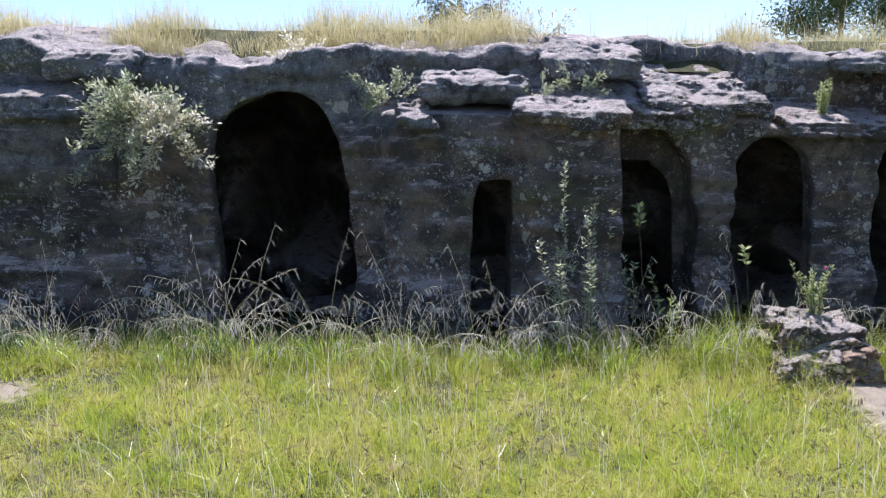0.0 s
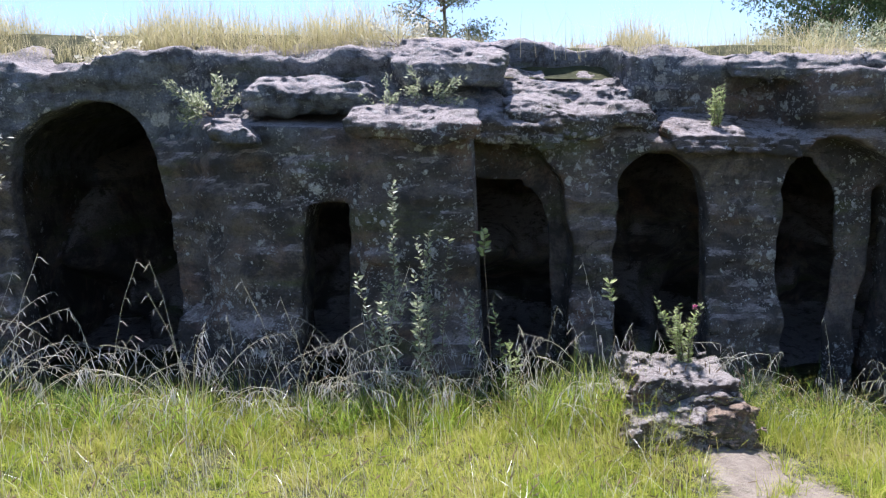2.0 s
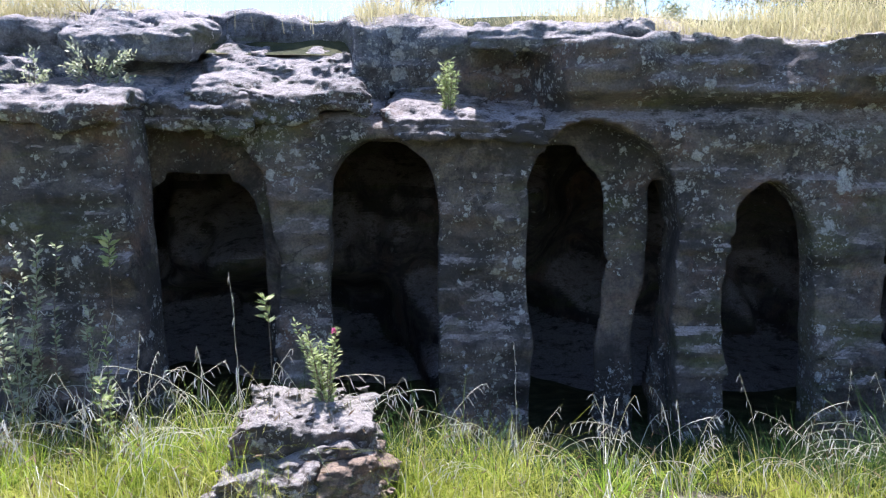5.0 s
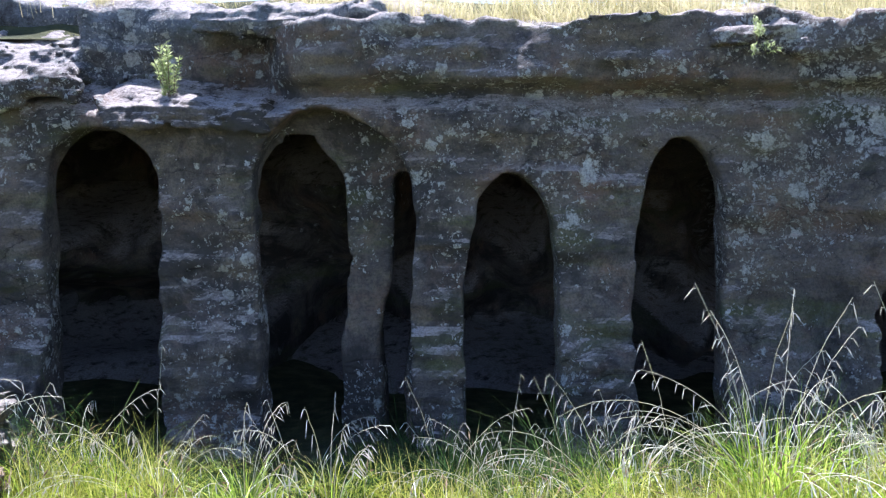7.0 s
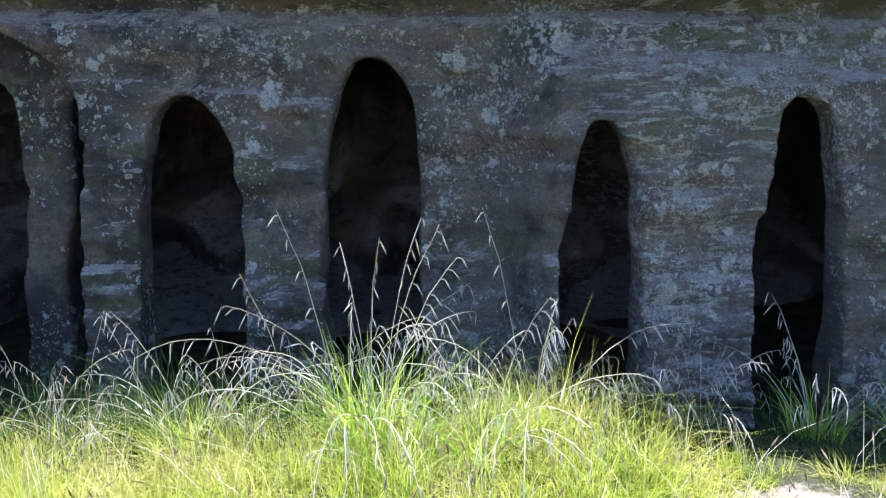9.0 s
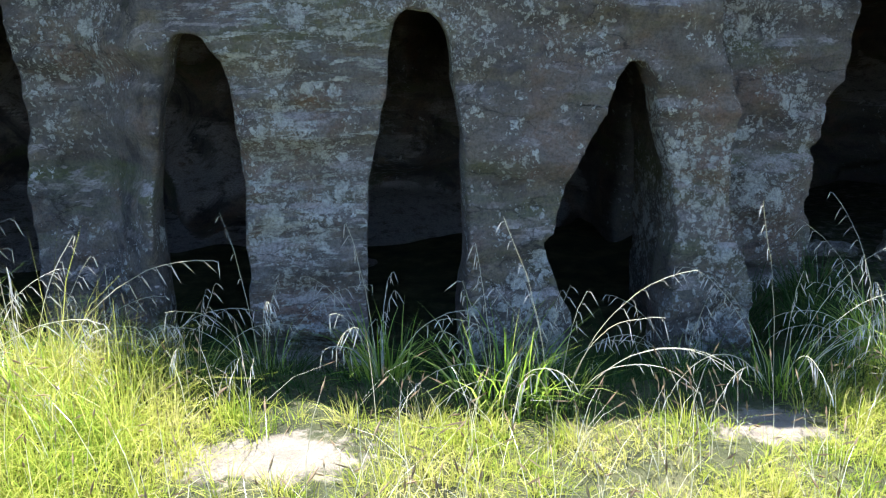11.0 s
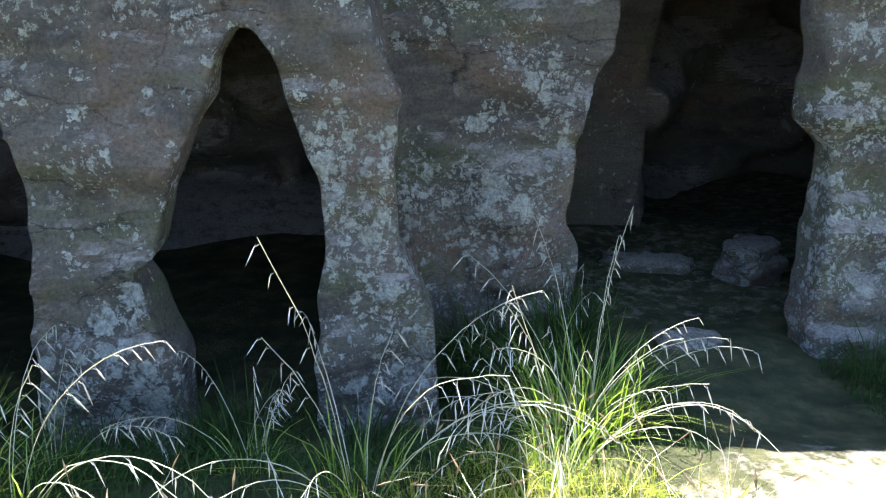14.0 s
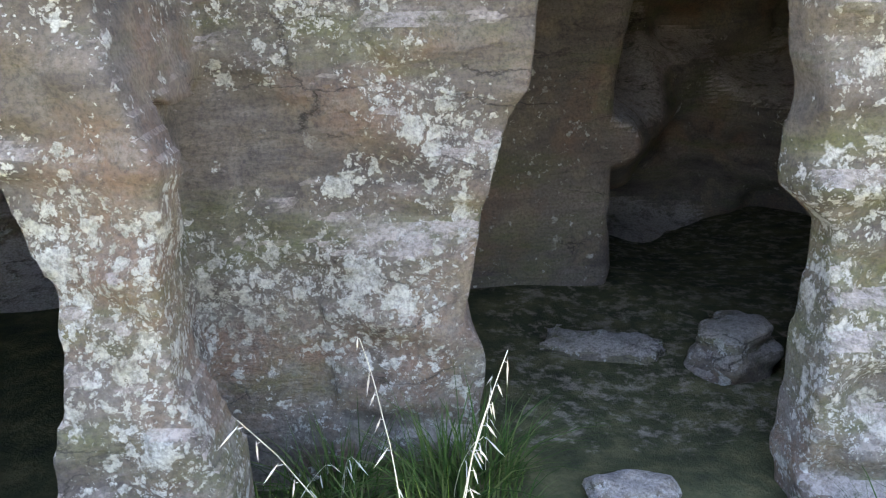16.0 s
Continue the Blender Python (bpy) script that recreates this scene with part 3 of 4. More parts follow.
ledge_rock("boulder", "lichened block at the edge of the bank", (3.4, 7.05, 2.2), (4.6, 7.6, 2.36), 0.08, 0.1, 26.0)


def stone_plaque():
    """A flat dressed stone set in the bank."""
    bm = bmesh.new()
    bmesh.ops.create_cube(bm, size=1)
    bmesh.ops.scale(bm, vec=(0.34, 0.14, 0.25), verts=bm.verts)
    bmesh.ops.bevel(bm, geom=bm.edges[:], offset=0.012, segments=2, affect="EDGES")
    me = bpy.data.meshes.new("stone_plaque")
    bm.to_mesh(me)
    bm.free()
    me.materials.append(PLAQUE)
    ob = tagged(new("stone_plaque", me), "smooth pale grey rectangular stone set in the rock", "stone plaque")
    ob.matrix_basis = pose(-2.84, 6.92, 1.485, 6, 3, 3)


PLAQUE = rock_material("dressed_stone", (0.30, 0.30, 0.31), (0.42, 0.42, 0.43), 0.15)
stone_plaque()


def build_bank_top():
    """The turf that covers the rock."""
    gx, gy = spaced((-60, -7, 3), (-7, 15, 0.12), (15, 61, 3)), spaced((7.5, 9.9, 0.12), (9.9, 30, 1.2))
    X, Y = np.meshgrid(gx, gy, indexing="ij")
    Z = fall(X) + 2.18 + 0.34 * sstep(7.5, 8.05, Y) + 0.10 * sstep(8, 10, Y) + 0.04 * vnoise(X * 1.3, Y * 1.3, 0 * X) + 0.05 * vnoise(X * 0.5, Y * 0.5, 0 * X + 2)
    nx, ny = X.shape
    i = np.arange(nx * ny).reshape(nx, ny)
    f = np.stack([i[:-1, :-1], i[1:, :-1], i[1:, 1:], i[:-1, 1:]], -1).reshape(-1, 4)
    ob = mesh_ob("ground_bank_top", np.stack([X, Y, Z], -1).reshape(-1, 3), f, SOIL)
    tagged(ob, "dry turf over the top of the rock bank", "ground", kind="structure")


build_bank_top()


# ---------------------------------------------------------------- plants
def blade_mesh(roots, height, width, bend, turn, segs=3, face=None):
    """Tapered, bending blades as quads (the tip's two corners nearly meet): vertices and faces."""
    n = len(roots)
    face = turn + np.pi / 2 + rng.normal(0, 0.6, n) if face is None else face
    side = np.stack([np.cos(face), np.sin(face), 0 * face], 1)
    out = np.stack([np.cos(turn), np.sin(turn), 0 * turn], 1)
    rows = []
    for k in range(segs + 1):
        u = k / segs
        c = roots + out * (bend * height * u ** 2)[:, None]
        c[:, 2] += height * (u - 0.42 * np.clip(bend, 0, 1.4) * u ** 2.2)
        w = (width * (1 - u ** 1.6) + 0.0004)[:, None] * 0.5
        rows += [c - side * w, c + side * w]
    v = np.stack(rows, 1).reshape(-1, 3)
    base = (np.arange(n) * 2 * (segs + 1))[:, None]
    f = np.concatenate([base + np.array([[2 * k, 2 * k + 1, 2 * k + 3, 2 * k + 2]]) for k in range(segs)], 1).reshape(-1, 4)
    return v, f


def joined(pieces):
    vs, fs, at = [], [], 0
    for v, f in pieces:
        vs.append(v)
        fs.append(np.asarray(f) + at)
        at += len(v)
    return np.concatenate(vs), np.concatenate(fs)


def spindles(a, b, r):
    """Slim four-sided seeds from a to b (arrays): vertices and triangles as quads."""
    d = b - a
    d /= np.linalg.norm(d, axis=1)[:, None] + 1e-9
    s1 = np.cross(d, np.array([0.3, 0.9, 0.2]))
    s1 /= np.linalg.norm(s1, axis=1)[:, None] + 1e-9
    s2 = np.cross(d, s1)
    m, r = a + (b - a) * 0.45, np.asarray(r)[:, None]
    v = np.stack([a, m + s1 * r, m + s2 * r, m - s1 * r, m - s2 * r, b], 1).reshape(-1, 3)
    base = (np.arange(len(a)) * 6)[:, None]
    f = np.concatenate([base + np.array([t]) for t in ((0, 2, 1), (0, 3, 2), (0, 4, 3), (0, 1, 4), (5, 1, 2), (5, 2, 3), (5, 3, 4), (5, 4, 1))], 1).reshape(-1, 3)
    return v, f


def tube(points, r0, r1, sides=4):
    """A tapering stem along a line of points: vertices and quads."""
    p = np.asarray(points, float)
    d = np.gradient(p, axis=0)
    d /= np.linalg.norm(d, axis=1)[:, None] + 1e-9
    s1 = np.cross(d, np.array([0.31, 0.17, 0.05]) + (np.abs(d[:, 2:3]) < 0.9) * np.array([0, 0, 1.0]))
    s1 /= np.linalg.norm(s1, axis=1)[:, None] + 1e-9
    s2 = np.cross(d, s1)
    r = np.linspace(r0, r1, len(p))[:, None]
    v = np.concatenate([p + r * (np.cos(a) * s1 + np.sin(a) * s2) for a in np.arange(sides) * 2 * np.pi / sides])
    n, f = len(p), []
    for k in range(sides):
        i = np.arange(n - 1)
        j = (k + 1) % sides
        f.append(np.stack([k * n + i, k * n + i + 1, j * n + i + 1, j * n + i], 1))
    return v, np.concatenate(f)


def leaves(at, way, length, width):
    """Pointed folded leaves from points along directions: vertices and quads."""
    n = len(at)
    way = way / (np.linalg.norm(way, axis=1)[:, None] + 1e-9)
    side = np.cross(way, rng.normal(0, 1, (n, 3)))
    side /= np.linalg.norm(side, axis=1)[:, None] + 1e-9
    L, W = np.asarray(length)[:, None], np.asarray(width)[:, None]
    up = np.cross(side, way)
    m = at + way * L * 0.45 - up * W * 0.25
    v = np.stack([at, m + side * W * 0.5 + up * W * 0.2, at + way * L, m - side * W * 0.5 + up * W * 0.2], 1).reshape(-1, 3)
    return v, np.arange(n * 4).reshape(n, 4)


def meadow():
    """The open turf: fine short blades, thicker where the sand gives way, with dry bents among them."""
    def field(name, n, x0, x1, y0, y1, h, w, mat, keep, label, bend=0.5, segs=2):
        x, y = rng.uniform(x0, x1, n), rng.uniform(y0, y1, n)
        ok = keep(x, y)
        x, y = x[ok], y[ok]
        roots = np.stack([x, y, ground_z(x, y) - 0.01], 1)
        tuft = 0.72 + 0.55 * vnoise(x * 2.2, y * 2.2, 0 * x) + 0.55 * vnoise(x * 8, y * 8, 0 * x)
        height = h * (1 + 0.9 * np.exp(-((x - 6.4) / 0.7) ** 2 - ((y - 5.4) / 0.5) ** 2) + 0.35 * sstep(5.2, 5.7, y) * sstep(7.4, 6.8, x) - 0.3 * sstep(7.2, 7.8, x) + 0.7 * np.exp(-((x - 2.15) / 0.28) ** 2 - ((y - 5.5) / 0.25) ** 2) + 0.5 * np.exp(-((x - 3.15) / 0.3) ** 2 - ((y - 5.65) / 0.25) ** 2)) * np.clip(tuft, 0.25, 1.9) * rng.uniform(0.5, 1.25, len(x))
        lay = 2 * np.pi * vnoise(x * 1.3, y * 1.3, 0 * x + 6) + rng.normal(0, 0.9, len(x))
        v, f = blade_mesh(roots, height, rng.uniform(0.6, 1.3, len(x)) * w, rng.uniform(0.05, bend * 2, len(x)), lay, segs, rng.uniform(0, 6.28, len(x)))
        tagged(mesh_ob(name, v, f, mat, smooth=False), label, "grass", kind="stuff")

    bare = lambda x, y: sand_mask(x, y) + 0.25 * vnoise(x * 5, y * 5, 0 * x) + rng.uniform(-0.2, 0.2, len(x)) < 0.36
    edge = lambda x: 5.82 - 0.28 * sstep(6.9, 7.5, x) * sstep(10.0, 9.6, x) + 0.16 * vnoise(x * 1.3, 0 * x, 0 * x + 8)
    near = lambda x: 2.9 + 0.19 * np.clip(x, 0, 9.5)

    def clumps(name, n, per, h, w, mat, label):
        """Tufts whose blades lean out from their middle, at their own heights."""
        x, y = rng.uniform(-4.6, 12.6, n), rng.uniform(2.9, 6.0, n)
        ok = bare(x, y) & (y < edge(x)) & (y > near(x))
        x, y = x[ok], y[ok]
        size = np.clip(0.85 + 0.5 * vnoise(x * 1.7, y * 1.7, 0 * x) + 0.3 * rng.normal(0, 1, len(x)), 0.3, 1.9)
        size = size * (1 + 0.8 * np.exp(-((x - 6.4) / 0.7) ** 2 - ((y - 5.4) / 0.5) ** 2) + 0.45 * sstep(5.1, 5.7, y) * sstep(7.4, 6.8, x) - 0.3 * sstep(7.2, 7.8, x) + 0.8 * np.exp(-((x - 2.1) / 0.25) ** 2 - ((y - 5.5) / 0.25) ** 2) + 0.6 * np.exp(-((x - 3.2) / 0.3) ** 2 - ((y - 5.6) / 0.25) ** 2))
        drift = 2 * np.pi * vnoise(x * 0.9, y * 0.9, 0 * x + 6)
        x, y, size, drift = (np.repeat(q, per) for q in (x, y, size, drift))
        r, t = np.abs(rng.normal(0, 0.045, len(x))) * np.sqrt(size), rng.uniform(0, 6.28, len(x))
        x, y = x + r * np.cos(t), y + r * np.sin(t)
        lay = np.arctan2(np.sin(t) + 0.5 * np.sin(drift), np.cos(t) + 0.5 * np.cos(drift)) + rng.normal(0, 0.5, len(x))
        height = h * size * rng.uniform(0.4, 1.2, len(x)) * (1 - 2.2 * np.clip(r, 0, 0.2))
        v, f = blade_mesh(np.stack([x, y, ground_z(x, y) - 0.012], 1), height, rng.uniform(0.6, 1.35, len(x)) * w, rng.uniform(0.1, 1.5, len(x)) ** 1.3, lay, 3, rng.uniform(0, 6.28, len(x)))
        tagged(mesh_ob(name, v, f, mat, smooth=False), label, "grass", kind="stuff")

    clumps("meadow_grass", 8200, 34, 0.185, 0.0036, LAWN, "fine sunlit yellow-green meadow grass in soft tufts")
    field("short_turf", 150000, -4.6, 12.6, 2.9, 6.0, 0.075, 0.0042, LAWN, lambda x, y: bare(x, y) & (y < edge(x)) & (y > near(x)), "short yellow-green turf between the meadow tufts", 0.9, 2)
    field("shade_grass", 70000, -4.6, 12.8, 5.5, 7.3, 0.25, 0.0048, SHADE_TINTED_GRASS, lambda x, y: (y > edge(x) - 0.2) & (sand_mask(x, y) < 0.3) & ((y < 6.75) | ((x > 9.9) & (x < 10.75))) & ((x < 10.85) | (x > 11.55)), "green grass under the rock, coloured darker for the shade there", 0.9, 3)
    field("field_grass", 36000, -8, 14, -3, 4.7, 0.22, 0.014, LAWN, lambda x, y: y < near(x), "coarse meadow grass of the open field", 0.6, 1)
    # dry bents
    n = 7000
    x, y = rng.uniform(-4.5, 12.5, n), rng.uniform(3.0, 6.1, n)
    ok = bare(x, y) & (y < edge(x))
    x, y = x[ok], y[ok]
    h, turn, bend = rng.uniform(0.2, 0.42, len(x)), rng.uniform(0, 6.28, len(x)), rng.uniform(0.05, 0.9, len(x))
    roots = np.stack([x, y, ground_z(x, y)], 1)
    v, f = blade_mesh(roots, h, np.full(len(x), 0.0022), bend, turn, 3)
    tips = v.reshape(-1, 8, 3)[:, -1]
    a, b = v.reshape(-1, 8, 3)[:, 4] * 0.45 + tips * 0.55, tips
    v2, f2 = spindles(a, b, rng.uniform(0.002, 0.0045, len(x)))
    tagged(mesh_ob("dry_bents", v, f, STRAW, smooth=False), "thin dry grass stalks standing in the meadow", "grass", kind="stuff")
    tagged(mesh_ob("bent_seeds", v2, f2, BROWN_SEED, smooth=False), "brown seed heads on thin meadow stalks", "grass", kind="stuff")


meadow()


def bank_grass():
    """Dry tall grass along the top of the rock, taller in thickets."""
    n = 90000
    x = rng.uniform(-6, 13.5, n)
    front = 7.14 + 0.22 * sstep(3.95, 3.75, x) + 0.5 * sstep(1.4, 1.6, x) * sstep(2.8, 2.6, x) + 0.2 * sstep(2.7, 2.95, x) * sstep(4.15, 3.75, x)
    y = front + 2.0 * rng.random(n) ** 2.0
    clump = vnoise(x * 1.6, y * 1.6, 0 * x + 3) + 0.6 * vnoise(x * 4.5, y * 4.5, 0 * x)
    ok = clump + rng.uniform(-0.5, 0.5, n) > 0.25 - 0.8 * sstep(front, front + 0.4, y)
    x, y, clump = x[ok], y[ok], clump[ok]
    z = fall(x) + np.maximum(2.22 + 0.22 * np.clip(y - 7.15, 0, 0.6) + 0.07 * vnoise(x * 1.1, 0 * y, 0 * x) + 0.10 * sstep(7.3, 8.5, y), 2.13 + 0.34 * sstep(7.5, 8.05, y))
    tall = 0.20 + 0.20 * sstep(-1.35, -1.8, x) + 0.30 * sstep(-1.25, -0.9, x) * sstep(1.3, 0.8, x) + 0.2 * sstep(1.9, 2.3, x) * sstep(3.3, 2.9, x) + 0.16 * sstep(3.6, 4.2, x)
    h = tall * rng.uniform(0.4, 1.1, len(x)) * np.clip(0.9 + 0.7 * clump, 0.4, 1.7) * (0.5 + 0.5 * sstep(front[ok], front[ok] + 0.4, y))
    v, f = blade_mesh(np.stack([x, y, z], 1), h, rng.uniform(0.0025, 0.005, len(x)), rng.uniform(0.05, 1.1, len(x)), rng.uniform(0, 6.28, len(x)), 2)
    m = 700
    bx, by = rng.uniform(-5, 12, m), rng.uniform(7.45, 8.6, m)
    keep = vnoise(bx * 1.1, 0 * bx, 0 * bx + 3) > -0.15
    bx, by = bx[keep], by[keep]
    w, g = blade_mesh(np.stack([bx, by, fall(bx) + 2.36], 1), rng.uniform(0.3, 0.65, len(bx)), np.full(len(bx), 0.0035), rng.uniform(0.02, 0.35, len(bx)), rng.uniform(0, 6.28, len(bx)), 2)
    v, f = joined([(v, f), (w, g)])
    tagged(mesh_ob("bank_grass", v, f, BANK, smooth=False), "tall dry straw-coloured grass on the bank top", "grass", kind="stuff")


BANK = leaf_material("bank_straw", (0.30, 0.30, 0.10), (0.50, 0.44, 0.24), (0.62, 0.55, 0.36), glow=0.5, spread=0.3)
bank_grass()


def tussock(leaf_n, culm_n, leaf_h, culm_h, label, spread=0.12, mat=None):
    """A grass tussock: green arching leaves, long culms that lean out, racemes hanging from their tips."""
    ob = tagged(new("grass_tussock"), label, "grass tussock", "tussocks along the foot of the bank")
    r, t = spread * np.sqrt(rng.random(leaf_n)), rng.uniform(0, 6.28, leaf_n)
    roots = np.stack([r * np.cos(t), r * np.sin(t), 0 * r - 0.03], 1)
    v, f = blade_mesh(roots, leaf_h * rng.uniform(0.45, 1.1, leaf_n), rng.uniform(0.004, 0.010, leaf_n), rng.uniform(0.1, 1.1, leaf_n), t + rng.normal(0, 0.5, leaf_n), 4)
    tagged(mesh_ob("foliage", v, f, mat or LEAF_GRASS, ob, False, "green blades turning straw at the tips"), kind="stuff")
    for _ in range(culm_n):
        a, hh, lean = rng.uniform(0, 6.28), culm_h * rng.uniform(0.55, 1.1), rng.uniform(0.1, 1.0)
        start, end = radians(90 - 34 * lean), radians(80 - 165 * lean * rng.uniform(0.75, 1.0))
        u = np.linspace(0, 1, 15)
        ang = start + (end - start) * u ** 1.7
        out, up = np.cumsum(np.cos(ang)) * hh / 14, np.cumsum(np.sin(ang)) * hh / 14
        p = np.stack([np.cos(a) * (out + 0.02), np.sin(a) * (out + 0.02), up - hh / 14 - 0.03], 1)
        p += 0.010 * np.cumsum(rng.normal(0, 0.3, p.shape), 0) * u[:, None]
        stem = mesh_ob("stem", *tube(p, 0.0019, 0.0011, 3), STRAW, ob, True)
        k = rng.integers(4, 8)
        w = np.linspace(0.62, 0.99, k) + rng.uniform(-0.02, 0.02, k)
        at = np.stack([np.interp(w, u, p[:, q]) for q in range(3)], 1)
        drop = np.array([np.cos(a) * 0.35, np.sin(a) * 0.35, -0.9]) + rng.normal(0, 0.22, (k, 3))
        mid = at + np.array([np.cos(a), np.sin(a), 0.3]) * 0.012
        tip = mid + drop / np.linalg.norm(drop, axis=1)[:, None] * rng.uniform(0.045, 0.095, (k, 1))
        v, f = joined([spindles(at, mid + (tip - mid) * 0.2, np.full(k, 0.0011)), spindles(mid, tip, rng.uniform(0.0019, 0.0031, k))])
        tagged(mesh_ob("seed_head", v, f, SEED, stem, False), "pale drooping seed spikes", kind="stuff")
    return ob


def stand(ob, x, y, turn=0.0, scale=1.0, lift=0.0):
    ob.matrix_basis = pose(x, y, float(ground_z(np.array([x]), np.array([y]))[0]) + lift, 0, 0, turn) @ Matrix.Scale(scale, 4)
    return ob


def plant_tussocks():
    kinds = [tussock(80, 9, 0.34, 0.72, "green grass tussock with pale drooping seed heads"), tussock(50, 12, 0.32, 0.85, "loose grass tussock with long arching stems"),
             tussock(230, 11, 0.46, 0.92, "broad bright green tussock with drooping seed heads", 0.18), tussock(35, 7, 0.26, 0.62, "small grass tuft with a few pale stems"),
             tussock(130, 5, 0.40, 0.55, "leafy bright green grass tussock", 0.17), tussock(130, 1, 0.42, 0.45, "long green grass tuft at the rock's foot, shade put into its colour", 0.14, SHADE_TINTED_GRASS)]
    spots = []
    for x in np.arange(3.3, 12.6, 0.27):
        if 10.85 < x < 11.6 or x > 7.6 and int(x / 0.27) % 2:
            continue
        spots.append((int(rng.choice([0, 1, 3, 3])), x + rng.uniform(-0.16, 0.16), 5.80 + rng.uniform(-0.15, 0.25), rng.uniform(0.65, 1.05)))
    for x in np.arange(-4.4, 3.2, 0.2):
        spots.append((int(rng.choice([0, 1, 1, 3])), x + rng.uniform(-0.12, 0.12), 5.80 + rng.uniform(-0.15, 0.25), rng.uniform(0.85, 1.2)))
    spots += [(2, 6.20, 5.70, 1.15), (1, 6.1, 5.6, 1.15), (1, 6.8, 5.6, 1.1), (0, 6.6, 5.45, 1.1), (2, 10.43, 6.15, 1.0), (0, 10.35, 6.1, 1.0), (4, 8.5, 5.7, 1.1), (1, 8.72, 5.68, 0.95), (0, 5.5, 5.7, 1.1), (0, 12.0, 5.9, 1.0), (4, 6.3, 5.3, 0.8), (4, 7.0, 5.4, 0.7)]
    for x in np.arange(-3.8, 2.2, 0.42):
        spots.append((4, x + rng.uniform(-0.2, 0.2), 5.68 + rng.uniform(-0.12, 0.15), rng.uniform(0.55, 0.95)))
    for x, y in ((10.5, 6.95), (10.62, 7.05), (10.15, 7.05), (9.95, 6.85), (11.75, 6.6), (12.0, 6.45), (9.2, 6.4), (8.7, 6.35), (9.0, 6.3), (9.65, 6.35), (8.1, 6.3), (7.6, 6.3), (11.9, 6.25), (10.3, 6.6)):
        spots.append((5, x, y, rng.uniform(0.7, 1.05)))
    used = set()
    for k, x, y, sc in spots:
        src = kinds[k]
        if k in used:
            src = copy_thing(src, Matrix())
        used.add(k)
        stand(src, x, y, rng.uniform(0, 360), sc)


plant_tussocks()


def weed(name, height, stems, leaf_mat, label, category, leaf_len=0.05, per=34, lean=0.25, sizes=0.35, blossom=0, low=0.12):
    """An upright leafy weed: stems with many small leaves, with pink flowers at the top where asked."""
    ob = tagged(new(name), label, category)
    woods, at, way, tops = [], [], [], []
    for _ in range(stems):
        a, h = rng.uniform(0, 6.28), height * rng.uniform(0.6, 1.05)
        u = np.linspace(0, 1, 9)
        k = rng.uniform(0.02, lean)
        p = np.stack([np.cos(a) * (0.02 + h * k * u ** 1.5), np.sin(a) * (0.02 + h * k * u ** 1.5), h * u - 0.02], 1) + 0.006 * np.cumsum(rng.normal(0, 1, (9, 3)), 0) * u[:, None]
        woods.append(tube(p, 0.0035, 0.0012, 4))
        for w in rng.uniform(low, 1.0, per):
            c = np.array([np.interp(w, u, p[:, q]) for q in range(3)])
            b = rng.uniform(0, 6.28)
            at.append(c)
            way.append((np.cos(b), np.sin(b), rng.uniform(0.1, 1.0)))
        tops.append(p[-1])
    v, f = joined(woods)
    mesh_ob("stem", v, f, BARK, ob)
    at, way = np.array(at), np.array(way)
    v, f = leaves(at, way, leaf_len * rng.uniform(0.5, 1.2, len(at)), leaf_len * sizes * rng.uniform(0.6, 1.1, len(at)))
    mesh_ob("foliage", v, f, leaf_mat, ob, False)
    if blossom:
        c = np.repeat(np.array(tops[:blossom]), 14, 0)
        v, f = leaves(c - np.array([0, 0, 0.01]), rng.normal(0, 1, c.shape) + np.array([0, 0, 0.5]), np.full(len(c), 0.02), np.full(len(c), 0.014))
        mesh_ob("blossom", v, f, PETAL, ob, False, "small pink flowers")
    return ob


def shrub(name, size, twigs, leaf_mat, label, leaf_len=0.03, droop=0.3, forward=0.5, per=60):
    """A loose bush that grows out of the rock: forking twigs set with small leaves."""
    ob = tagged(new(name), label, "shrub")
    woods, at, way = [], [], []
    for _ in range(twigs):
        d = np.array([rng.normal(0, 0.6), -forward * rng.uniform(0.2, 1.2), rng.uniform(-droop, 1.0)])
        d /= np.linalg.norm(d)
        L, u = size * rng.uniform(0.45, 1.0), np.linspace(0, 1, 8)
        p = u[:, None] * d * L + np.stack([0 * u, 0 * u, -droop * L * 0.5 * u ** 2], 1) + 0.03 * size * np.cumsum(rng.normal(0, 0.6, (8, 3)), 0) * u[:, None]
        woods.append(tube(p, 0.006 * size, 0.0015 * size, 4))
        for w in rng.uniform(0.25, 1.0, per) ** 0.7:
            c = np.array([np.interp(w, u, p[:, q]) for q in range(3)]) + rng.normal(0, 0.045 * size, 3)
            at.append(c)
            way.append(d + rng.normal(0, 0.8, 3))
    v, f = joined(woods)
    mesh_ob("branches", v, f, BARK, ob)
    at, way = np.array(at), np.array(way)
    v, f = leaves(at, way, leaf_len * rng.uniform(0.5, 1.3, len(at)), leaf_len * 0.35 * rng.uniform(0.6, 1.2, len(at)))
    mesh_ob("foliage", v, f, leaf_mat, ob, False)
    return ob


def place(ob, x, y, z, turn=0.0, scale=1.0):
    ob.matrix_basis = pose(x, y, z, 0, 0, turn) @ Matrix.Scale(scale, 4)
    return ob


# plants on the rock
def on_ground(ob, x, y):
    return place(ob, x, y, float(ground_z(np.array([x]), np.array([y]))[0]))


